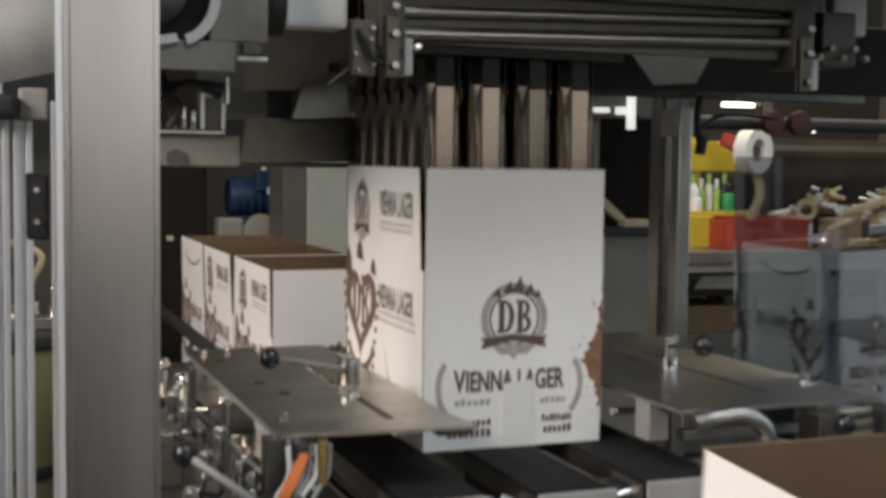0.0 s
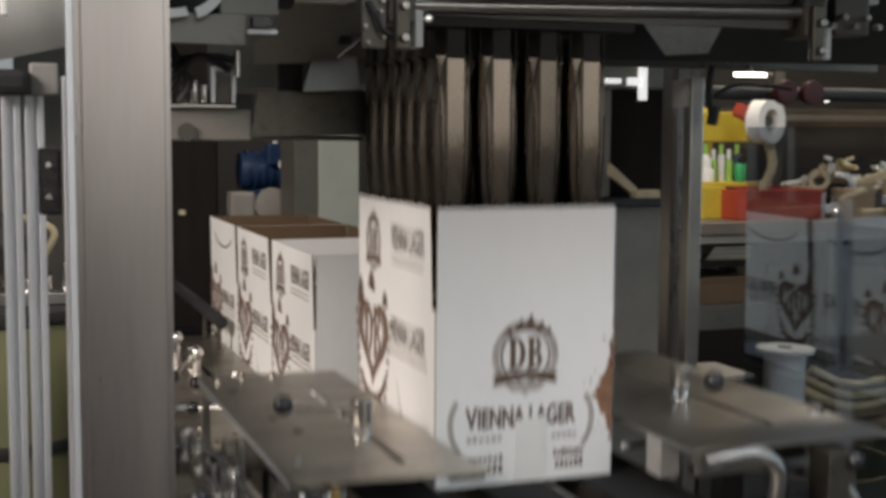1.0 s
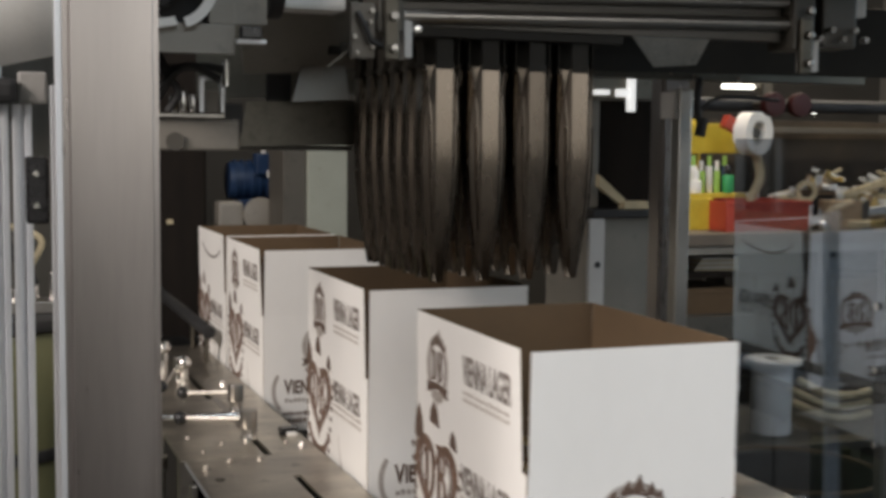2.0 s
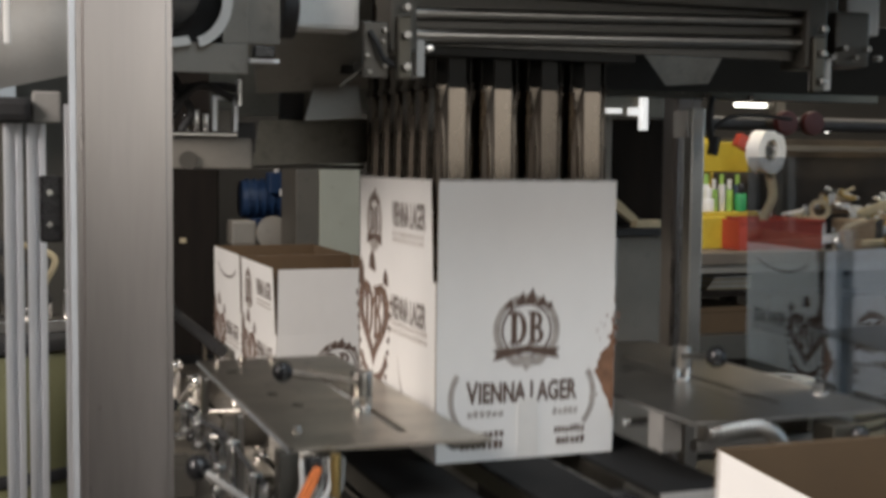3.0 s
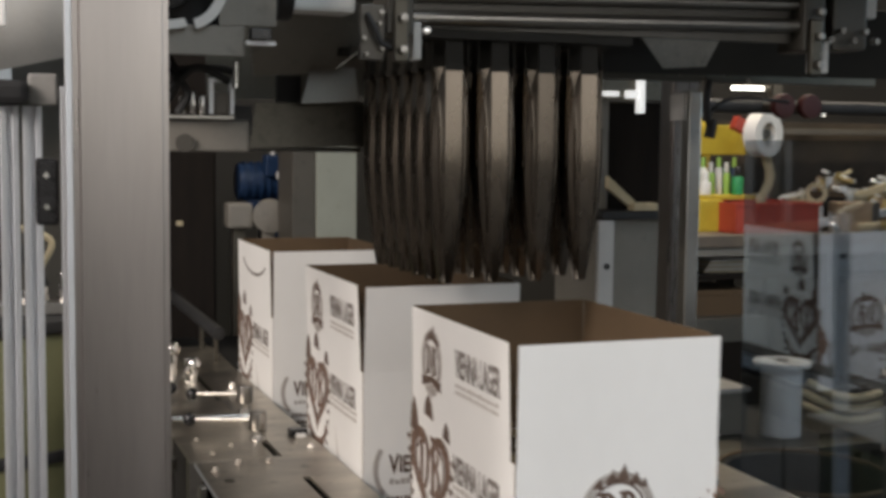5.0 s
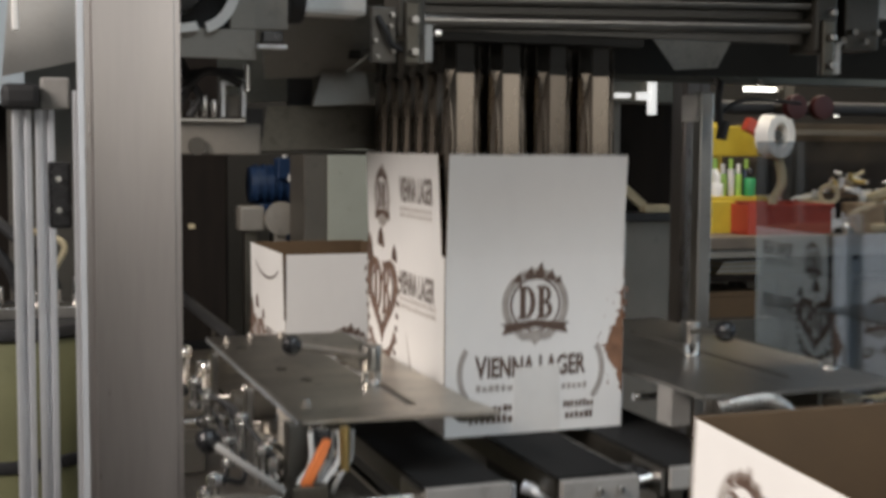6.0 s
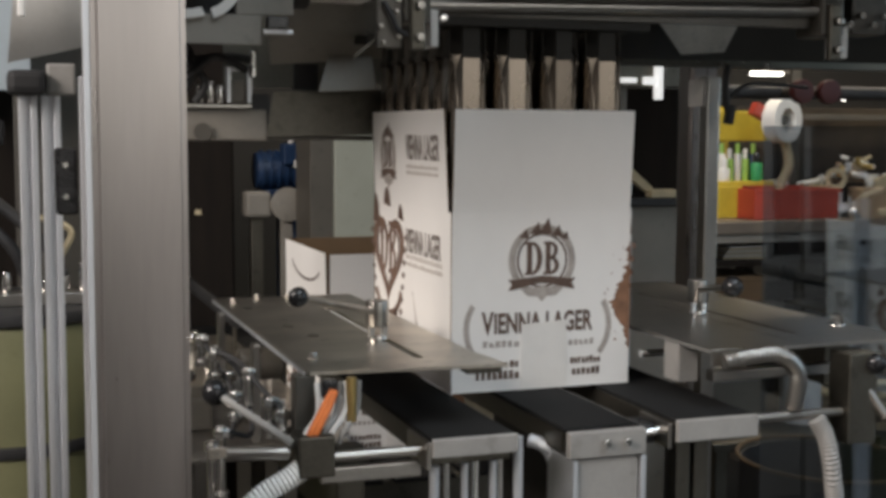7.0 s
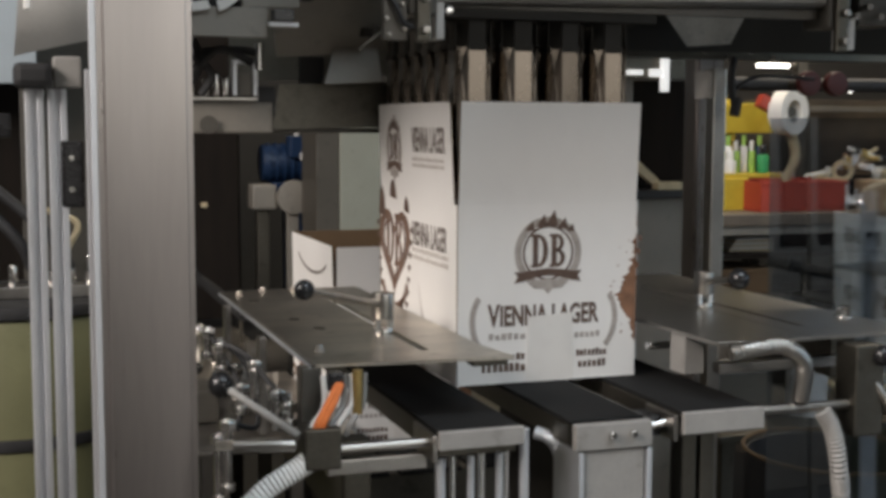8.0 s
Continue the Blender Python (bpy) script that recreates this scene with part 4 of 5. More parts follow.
part("catch", blk(-0.208, -0.178, 0.18, 0.198, 0.749, 0.765, 0.002), "black_plastic", hous)

chute = tagged(empty("sheet_chute"), "folded dark steel sheet guides around the head", "machine guard")
sheet("upper_sheet", [(-0.16, 0.4, 0.712), (0.06, 0.4, 0.728), (0.03, 0.34, 0.83), (-0.18, 0.34, 0.80)], 0.003, "painted_beige", chute)
sheet("light_sheet", [(-0.092, 0.36, 0.667), (0.0, 0.36, 0.672), (0.0, 0.385, 0.727), (-0.072, 0.385, 0.723)], 0.003, "painted_beige", chute)
sheet("lower_sheet", [(-0.168, 0.4, 0.598), (0.024, 0.4, 0.602), (0.024, 0.402, 0.674), (-0.155, 0.402, 0.668)], 0.003, "dark_steel", chute)
part("black_tab", blk(-0.118, -0.078, 0.42, 0.43, 0.67, 0.714, 0.002), "black_rubber", chute)
part("black_tab", blk(-0.192, -0.165, 0.385, 0.395, 0.618, 0.664, 0.002), "black_rubber", chute)
sheet("rear_sheet", [(-0.166, 0.8, 0.684), (0.38, 0.8, 0.708), (0.38, 0.82, 1.15), (-0.166, 0.82, 1.15)], 0.003, "dark_steel", chute)

shelf = tagged(empty("cross_beam"), "olive steel cross beam carrying valves and hoses", "machine beam")
part("beam", blk(-0.42, -0.17, 0.38, 0.43, 0.592, 0.64, 0.004), "painted_beige", shelf)
part("beam_cap", blk(-0.42, -0.195, 0.37, 0.43, 0.642, 0.647, 0.001), "steel", shelf)
part("beam_end", blk(-0.169, 0.02, 0.41, 0.44, 0.592, 0.60, 0.002), "painted_grey", shelf)
bm = blk(-0.23, -0.223, 0.39, 0.40, 0.65, 0.705, 0.001)
blk(-0.2225, -0.195, 0.39, 0.40, 0.699, 0.706, 0.001, bm)
blk(-0.198, -0.191, 0.39, 0.40, 0.65, 0.6985, 0.001, bm)
part("valve_frame", bm, "alu", shelf)
part("valve_body", blk(-0.221, -0.2, 0.395, 0.42, 0.65, 0.685, 0.003), "painted_beige", shelf)
for x, z in ((-0.27, 0.66), (-0.255, 0.668), (-0.295, 0.663), (-0.24, 0.662), (-0.31, 0.668)):
    part("fitting", rod((x, 0.395, 0.649), (x, 0.395, z + 0.016), 0.0055, bev=0.001), "chrome", shelf, smooth=True)
for i, pts in enumerate(([(-0.34, 0.38, 0.65), (-0.29, 0.37, 0.69), (-0.25, 0.38, 0.72), (-0.2, 0.38, 0.70)], [(-0.31, 0.385, 0.65), (-0.28, 0.38, 0.70), (-0.3, 0.39, 0.75)],
                         [(-0.36, 0.38, 0.70), (-0.28, 0.385, 0.715), (-0.22, 0.39, 0.72), (-0.19, 0.39, 0.715)], [(-0.28, 0.38, 0.65), (-0.265, 0.375, 0.68), (-0.29, 0.38, 0.71), (-0.33, 0.39, 0.74)])):
    part("air_line", hose(pts, 0.006), "black_rubber", shelf, smooth=True)
part("elbow", rod((-0.19, 0.385, 0.69), (-0.19, 0.385, 0.73), 0.006), "chrome", shelf, smooth=True)
part("beam_plug", rod((-0.27, 0.379, 0.605), (-0.27, 0.374, 0.605), 0.014, seg=18), "painted_grey", shelf, smooth=True)

# unseen deck above the head, added to block skylight and window light
deck = tagged(empty("shade_deck"), "unseen dark steel deck added to shade the packing head", "machine deck")
part("shade_plate", blk(0.0, 1.12, -0.29, 1.1, 1.0, 1.02, 0.003), "dark_steel", deck)
part("shade_skirt", blk(-0.5, -0.49, -0.19, 1.0, 0.86, 0.9995, 0.002), "dark_steel", deck)
part("shade_skirt", blk(-0.385, 1.1, -0.29, -0.28, 0.86, 0.9995, 0.002), "dark_steel", deck)
part("hanger_bar", blk(0.55, 0.58, 0.03, 0.06, 0.813, 0.9995, 0.002), "dark_steel", deck)
part("hanger_bar", blk(-0.07, -0.04, 0.031, 0.06, 0.813, 0.9995, 0.002), "dark_steel", deck)

# right-hand upper guard
guard = tagged(empty("upper_guard"), "dark folded steel guard over the discharge side", "machine guard")
sheet("guard_sheet", [(0.33, 0.42, 0.735), (1.15, 0.42, 0.74), (1.15, 0.36, 0.86), (0.30, 0.36, 0.86)], 0.003, "head_black", guard)
sheet("light_flap", [(0.533, 0.34, 0.74), (0.616, 0.34, 0.746), (0.638, 0.32, 0.805), (0.473, 0.32, 0.796)], 0.003, "plate_steel", guard)
part("guard_edge", blk(0.40, 1.2, 0.62, 0.64, 0.735, 0.755, 0.002), "dark_steel", guard)
for i in range(4):
    part("bolt", rod((0.72 + 0.05 * i, 0.6, 0.75 - 0.012 * (i % 2)), (0.72 + 0.05 * i, 0.59, 0.75 - 0.012 * (i % 2)), 0.006, seg=6), "chrome", guard, smooth=True)
part("hanging_cable", hose([(0.80, 0.62, 0.74), (0.795, 0.62, 0.70), (0.80, 0.62, 0.66), (0.806, 0.62, 0.63)], 0.007), "black_rubber", guard, smooth=True)
part("cable_plug", rod((0.803, 0.62, 0.625), (0.81, 0.62, 0.66), 0.011), "black_rubber", guard, smooth=True)
part("looped_cable", hose([(0.80, 0.64, 0.66), (0.85, 0.64, 0.70), (0.92, 0.64, 0.705), (1.0, 0.64, 0.70)], 0.004), "black_rubber", guard, smooth=True)

# ---------------- frame posts and guard door ----------------


def post(name, x0, x1, y0, y1, z0, z1, label, grooves=True):
    t = tagged(empty(name, pose(0, 0, 0)), label, "post")
    bm = blk(x0, x1, y0, y1, z0, z1, 0)
    bmesh.ops.bevel(bm, geom=[e for e in bm.edges if abs(e.verts[0].co.z - e.verts[1].co.z) > 1], offset=0.007, segments=5, affect="EDGES")
    part("tube", bm, "post_steel", t, smooth=True)
    part("foot_plate", blk(x0 - 0.04, x1 + 0.04, y0 - 0.04, y1 + 0.04, FLOOR, FLOOR + 0.012, 0.003), "steel", t)
    return t


pl = post("frame_post", -0.479, -0.387, -0.3, -0.2, FLOOR + 0.0125, 1.6, "square brushed steel frame post of the packer")
part("edge_strip", blk(-0.486, -0.4795, -0.295, -0.285, 0.0, 1.6, 0.001), "alu", pl)
part("edge_strip", blk(-0.489, -0.4795, -0.27, -0.26, -0.4, 0.66, 0.001), "alu", pl)
pr = post("frame_post", 0.785, 0.85, 0.735, 0.79, FLOOR + 0.0125, 1.6, "square grey steel frame post behind the guard")
part("door_profile", blk(0.785, 0.815, 0.669, 0.70, FLOOR, 0.72, 0.003), "steel", pr)
part("corner_hinge", blk(0.779, 0.7845, 0.675, 0.7345, 0.66, 0.715, 0.001), "light_grey", pr)
latch = tagged(empty("door_latch"), "black plastic door latch on the frame post", "latch")
part("latch_body", blk(-0.511, -0.4895, -0.235, -0.205, 0.521, 0.589, 0.003), "black_plastic", latch)
for z in (0.54, 0.572):
    part("screw", rod((-0.502, -0.2355, z), (-0.502, -0.2395, z), 0.003, seg=12), "chrome", latch, smooth=True)

door = tagged(empty("guard_door"), "aluminium profile guard door standing open", "guard door")
for x in (-0.5375, -0.5065):
    bm = blk(x, x + 0.009, 0.3, 0.33, -0.45, 0.655, 0.0015)
    blk(x + 0.0165, x + 0.0255, 0.3, 0.33, -0.45, 0.655, 0.0015, bm)
    blk(x + 0.009, x + 0.0165, 0.308, 0.322, -0.45, 0.655, 0, bm)
    part("profile", bm, "alu", door)
part("hinge_block", blk(-0.552, -0.50, 0.27, 0.34, 0.656, 0.69, 0.01), "black_rubber", door)
part("hinge_plate", blk(-0.499, -0.46, 0.29, 0.31, 0.656, 0.70, 0.004), "mid_grey", door)
part("door_catch", blk(-0.573, -0.557, 0.295, 0.32, 0.585, 0.62, 0.003), "black_plastic", door)
part("door_foot", blk(-0.57, -0.49, 0.285, 0.345, FLOOR, -0.4505, 0.004), "steel", door)
hood = tagged(empty("hopper_hood"), "slanted light grey sheet hood", "hood")
bm = bmesh.new()
rolls = []
for i in range(13):
    a = radians(-20 + 110 * i / 12)
    y, dz = 0.17 - 0.11 * math.cos(a), 0.11 * math.sin(a)
    k = i / 12
    rolls.append([bm.verts.new((x, y + d, z + dz)) for x, z, d in ((-0.552 + 0.02 * k, 0.726, 0), (-0.40, 0.762, 0), (-0.40, 0.762, 0.004), (-0.552 + 0.02 * k, 0.726, 0.004))])
for a, b in zip(rolls, rolls[1:]):
    for k in range(4):
        bm.faces.new((a[k], a[(k + 1) % 4], b[(k + 1) % 4], b[k]))
bm.faces.new(rolls[0])
bm.faces.new(rolls[-1][::-1])
bmesh.ops.recalc_face_normals(bm, faces=bm.faces[:])
part("hood_sheet", bm, "hood_grey", hood, smooth=True)
part("hood_leg", blk(-0.46, -0.43, 0.104, 0.13, FLOOR, 0.712, 0.003), "steel", hood)
part("hood_leg", blk(-0.44, -0.41, 0.02, 0.05, 0.9, 1.0, 0.003), "steel", hood)
part("hood_stay", blk(-0.54, -0.532, 0.01, 0.018, 0.74, 1.0, 0.002), "white_plastic", hood)
part("red_mark", blk(-0.54, -0.53, 0.02, 0.03, 0.83, 0.9, 0.002), "red", hood)

pane = tagged(empty("guard_pane"), "clear polycarbonate guard pane mirroring the cartons", "guard panel")
LEAN = pose(0.783, 0.665, 0.2, 0, -1.1, -2)
pn = part("pane", blk(-0.002, 0.002, -1.55, -0.228, -0.5, 0.42, 0), "poly", pane)
pn.matrix_basis = LEAN
pn.visible_shadow = False
part("pane_mullion", blk(0.0025, 0.03, -0.66, -0.64, -0.5, 0.25, 0.002), "painted_grey", pane).matrix_basis = LEAN
for z in (-0.1, 0.02, 0.14, 0.26, 0.36):
    part("screw", rod((-0.0025, -0.65, z - 0.2), (-0.006, -0.65, z - 0.2), 0.006, seg=12), "chrome", pane, smooth=True).matrix_basis = LEAN
part("pane_foot", blk(-0.012, 0.012, -1.55, 0, FLOOR - 0.2, -0.5, 0.003), "painted_grey", pane).matrix_basis = LEAN

# ---------------- behind the machine ----------------
strip = tagged(empty("guide_strip"), "white upright guide strip with a bolt hole", "guide strip")
part("strip", blk(0.50, 0.532, 0.5, 0.51, FLOOR + 0.4, 0.47, 0.002), "light_grey", strip)
part("hole", rod((0.517, 0.4995, 0.385), (0.517, 0.497, 0.385), 0.006, seg=16), "black_rubber", strip, smooth=True)
part("strip_base", blk(0.49, 0.545, 0.49, 0.53, FLOOR, FLOOR + 0.4, 0.004), "steel", strip)
cabn = tagged(empty("control_cabinet"), "grey steel cabinet with a black worktop edge", "cabinet")
part("body", blk(0.93, 1.11, 1.3, 1.6, FLOOR, 0.42, 0.006), "painted_beige", cabn)
part("top", blk(0.9, 1.12, 1.26, 1.62, 0.4215, 0.442, 0.003), "black_rubber", cabn)
tower = tagged(empty("dark_housing"), "brown-black machine housing on the cabinet", "machine housing")
part("body", blk(0.95, 1.12, 1.35, 1.6, 0.4435, 0.72, 0.006), "dark_wood", tower)
part("side", blk(0.91, 0.949, 1.33, 1.6, 0.4435, 0.72, 0.004), "painted_beige", tower)
# glowing blocks added in place of a bright opening behind the housing
wb = tagged(empty("bright_gap"), "glowing white L-shape standing in for a bright opening", "lamp")
part("short_glow", blk(0.91, 0.95, 1.28, 1.30, 0.731, 0.743, 0.002), "day_glow", wb)
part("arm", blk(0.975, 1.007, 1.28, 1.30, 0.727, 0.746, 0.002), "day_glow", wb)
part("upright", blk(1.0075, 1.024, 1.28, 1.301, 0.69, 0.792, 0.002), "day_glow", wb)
part("mount", blk(0.91, 1.1, 1.302, 1.34, 0.7205, 0.78, 0.003), "dark_steel", wb)
strap = tagged(empty("yellow_brace"), "straw-yellow angled brace on the cabinet top", "brace")
sheet("arm", [(0.925, 1.28, 0.50), (0.925, 1.28, 0.53), (1.0, 1.28, 0.468), (1.0, 1.28, 0.445)], 0.02, "straw", strap)
part("foot", blk(0.99, 1.06, 1.265, 1.3, 0.443, 0.462, 0.002), "straw", strap)

bench = tagged(empty("workbench"), "cluttered dark workbench with a steel edge", "workbench")
part("top", blk(1.7, 3.6, 2.45, 3.3, 0.235, 0.28, 0.005), "bench_wood", bench)
part("apron", blk(1.72, 3.58, 2.47, 2.5, 0.2, 0.2345, 0.003), "painted_beige", bench)
part("middle_shelf", blk(1.782, 3.49, 2.53, 3.19, 0.105, 0.125, 0.002), "dark_wood", bench)
part("lower_shelf", blk(1.75, 3.55, 2.5, 3.2, -0.35, -0.32, 0.003), "bench_wood", bench)
for x in (1.72, 2.5, 3.5):
    for y in (2.48, 3.2):
        part("leg", blk(x, x + 0.06, y, y + 0.06, FLOOR, 0.2345, 0.004), "painted_grey", bench)


def tray(x0, x1, y0, y1, z, hgt, mt, label):
    t = tagged(empty("parts_tray", pose((x0 + x1) / 2, (y0 + y1) / 2, z)), label, "tray")
    a, b = (x1 - x0) / 2, (y1 - y0) / 2
    bm = blk(-a, a, -b, b, 0.001, 0.008, 0.001)
    blk(-a, a, -b, -b + 0.008, 0.0085, hgt, 0.002, bm)
    blk(-a, a, b - 0.008, b, 0.0085, hgt, 0.002, bm)
    blk(-a, -a + 0.008, -b + 0.0085, b - 0.0085, 0.0085, hgt, 0.002, bm)
    blk(a - 0.008, a, -b + 0.0085, b - 0.0085, 0.0085, hgt, 0.002, bm)
    part("tray_shell", bm, mt, t)
    part("rim", blk(-a - 0.008, a + 0.008, -b - 0.008, -b - 0.0005, hgt - 0.015, hgt, 0.003), mt, t)
    return t


pile = tagged(empty("paper_pile", pose(2.13, 2.66, 0.126)), "untidy pile of white papers under the workbench", "papers")
for k in range(6):
    part("paper", blk(-0.09, 0.09, -0.07, 0.07, 0.0085 * k, 0.0085 * k + 0.007, 0.001, turn=Matrix.Rotation(radians((k * 37) % 17 - 8), 4, "Z")), "light_grey" if k % 2 else "straw", pile)
for x, dx, h1, tone in ((2.08, 0.13, 0.36, "kraft"), (2.42, 0.17, 0.3, "dark_wood"), (2.82, 0.15, 0.38, "kraft")):
    t = tagged(empty("storage_box", pose(x, 2.72, -0.3195)), "brown storage box on the shelf under the workbench", "box", "boxes under the bench")
    part("shell", blk(-dx, dx, -0.14, 0.14, 0, h1, 0.004), tone, t)
    part("lid", blk(-dx - 0.004, dx + 0.004, -0.144, 0.144, h1 + 0.0005, h1 + 0.02, 0.003), tone, t)
tray(2.1, 2.47, 2.5, 2.8, 0.281, 0.115, "red", "red plastic parts tray on the workbench")
rk = tagged(empty("yellow_rack"), "yellow steel rack holding bottles and cans", "rack")
part("back", blk(2.0, 2.28, 2.98, 3.0, 0.281, 0.72, 0.004), "yellow", rk)
part("header", blk(2.0, 2.27, 2.68, 2.979, 0.575, 0.69, 0.006), "yellow", rk)
part("side", blk(2.0, 2.015, 2.68, 2.979, 0.281, 0.574, 0.003), "yellow", rk)
part("base", blk(2.016, 2.119, 2.62, 2.979, 0.281, 0.404, 0.004), "yellow", rk)


def can(x, y, z, r, hgt, body, cap, label):
    t = tagged(empty("spray_can", pose(x, y, z)), label, "can")
    part("body", rod((0, 0, 0.0005), (0, 0, hgt), r, seg=18, bev=0.004), body, t, smooth=True)
    part("cap", rod((0, 0, hgt + 0.0005), (0, 0, hgt + 0.04), r * 0.6, seg=16, bev=0.003), cap, t, smooth=True)


part("shelf", blk(2.016, 2.27, 2.63, 2.979, 0.4045, 0.4205, 0.002), "yellow", rk)
for i, (x, bd, cp) in enumerate(((2.04, "lime", "white_plastic"), (2.075, "white_plastic", "lime"), (2.11, "lime", "light_grey"), (2.145, "light_grey", "lime"), (2.18, "lime", "white_plastic"), (2.215, "blue", "lime"))):
    can(x, 2.70, 0.421, 0.015, 0.085 + 0.02 * (i % 2), bd, cp, "slim bottle with green label on the yellow rack")
for x, bd in ((2.3, "blue"), (2.34, "lime")):
    can(x, 2.9, 0.281, 0.022, 0.2, bd, "green", "tall can standing on the workbench")
can(2.2, 2.65, 0.421, 0.022, 0.07, "green", "black_plastic", "green bottle on the workbench")
can(2.06, 2.66, 0.421, 0.024, 0.05, "white_plastic", "white_plastic", "white tub on the workbench")

tp = tagged(empty("tape_roll", pose(2.22, 2.52, 0.655, 90, 0, 20)), "white roll of tape hanging over the bench", "tape roll")
bm = bmesh.new()
sec = []
for i in range(30):
    a = 6.2832 * i / 30
    sec.append([bm.verts.new((r * math.cos(a), r * math.sin(a), z)) for r, z in ((0.085, -0.03), (0.085, 0.03), (0.045, 0.03), (0.045, -0.03))])
for i in range(30):
    a, b = sec[i], sec[(i + 1) % 30]
    for k in range(4):
        bm.faces.new((a[k], a[(k + 1) % 4], b[(k + 1) % 4], b[k]))
bmesh.ops.recalc_face_normals(bm, faces=bm.faces[:])
part("roll", bm, "white_plastic", tp, smooth=True)
tl = tagged(empty("tape_stand"), "dark stand with cream arm holding the tape roll", "stand")
part("arm", hose([(2.24, 2.58, 0.282), (2.26, 2.58, 0.4), (2.29, 2.57, 0.5), (2.22, 2.55, 0.655)], 0.018), "straw", tl, smooth=True)
part("red_clip", blk(2.10, 2.17, 2.52, 2.56, 0.66, 0.71, 0.006, turn=Matrix.Rotation(radians(25), 4, "Y")), "red", tl)
part("hub", rod((2.22, 2.5, 0.655), (2.22, 2.56, 0.655), 0.02), "painted_grey", tl, smooth=True)

rnd = random.Random(4)
for i in range(26):
    x, y = rnd.uniform(2.5, 3.4), rnd.uniform(2.5, 3.1)
    a = rnd.uniform(0, 180)
    kind = i % 4
    if kind == 0:
        t = tagged(empty("pipe_offcut", pose(x, y, 0.2815, 0, 0, a)), "short bright pipe offcut lying on the bench", "pipe", "bench clutter")
        part("tube", rod((-0.1, 0, 0.02), (0.1, 0, 0.02), 0.0195, seg=16, bev=0.003), "chrome" if i % 8 else "brass", t, smooth=True)
    elif kind == 1:
        t = tagged(empty("cardboard_tray", pose(x, y, 0.2815, 0, 0, a)), "small tan cardboard tray with parts", "tray", "bench clutter")
        part("shell", blk(-0.09, 0.09, -0.06, 0.06, 0, rnd.uniform(0.04, 0.12), 0.004), "kraft_edge" if i % 3 else "straw", t)
    elif kind == 2:
        t = tagged(empty("metal_bracket", pose(x, y, 0.2815, 0, 0, a)), "bent steel bracket lying on the bench", "bracket", "bench clutter")
        bm = blk(-0.08, 0.08, -0.02, 0.02, 0, 0.008, 0.001)
        blk(0.072, 0.08, -0.02, 0.02, 0.0085, 0.12, 0.001, bm)
        part("angle", bm, "steel", t)
    else:
        t = tagged(empty("plastic_jar", pose(x, y, 0.2815)), "small pale jar on the bench", "jar", "bench clutter")
        part("body", rod((0, 0, 0), (0, 0, 0.11), 0.04, seg=18, bev=0.006), "white_plastic" if i % 2 else "straw", t, smooth=True)
        part("lid", rod((0, 0, 0.111), (0, 0, 0.13), 0.042, seg=18, bev=0.003), "straw", t, smooth=True)
for k, (x, y, z0, a, b) in enumerate(((2.62, 2.7, 0.36, 25, 12), (2.8, 2.8, 0.38, -15, 20), (2.72, 2.55, 0.34, 5, 6))):
    t = tagged(empty("aluminium_profile", pose(x, y, z0, 0, -b, a)), "bright aluminium profile leaning on the clutter", "profile", "bench clutter")
    part("bar", blk(-0.3, 0.3, -0.02, 0.02, -0.015, 0.015, 0.003), "alu" if k != 1 else "straw", t)
for i in range(60):
    x, y = rnd.uniform(2.42, 3.25), rnd.uniform(2.47, 2.95)
    kind = i % 3
    z0 = 0.2815 + (0.1 * rnd.random() if i % 2 else 0.0)
    tone = ("chrome", "straw", "white_plastic", "alu", "red", "kraft_edge", "brass", "painted_grey")[rnd.randrange(8)]
    if kind == 0:
        t = tagged(empty("bolt_piece", pose(x, y, 0.2815, 0, 0, rnd.uniform(0, 180))), "loose machine part on the cluttered bench", "machine part", "bench clutter")
        bm = rod((-0.05, 0, 0.014), (0.06, 0, 0.014), 0.0135, seg=12, bev=0.002)
        rod((0.06, 0, 0.018), (0.075, 0, 0.018), 0.0175, bm, seg=6, bev=0.002)
        part("shank", bm, tone, t, smooth=True)
    elif kind == 1:
        t = tagged(empty("small_carton", pose(x, y, 0.2815, 0, 0, rnd.uniform(0, 180))), "small carton among the bench clutter", "box", "bench clutter")
        h1 = rnd.uniform(0.03, 0.14)
        part("shell", blk(-0.04, 0.04, -0.03, 0.03, 0.0, h1, 0.003), tone, t)
        part("lid_strip", blk(-0.041, 0.041, -0.006, 0.006, h1 - 0.01, h1 + 0.001, 0.0005), "straw", t)
    else:
        t = tagged(empty("cable_coil", pose(x, y, 0.2815)), "small coil of cable on the bench", "cable", "bench clutter")
        rr = rnd.uniform(0.035, 0.06)
        part("coil", hose([(rr * math.cos(a), rr * math.sin(a), 0.011 + 0.002 * k) for k, a in enumerate([j * 1.05 for j in range(13)])], 0.009, steps=3, seg=8), tone, t, smooth=True)
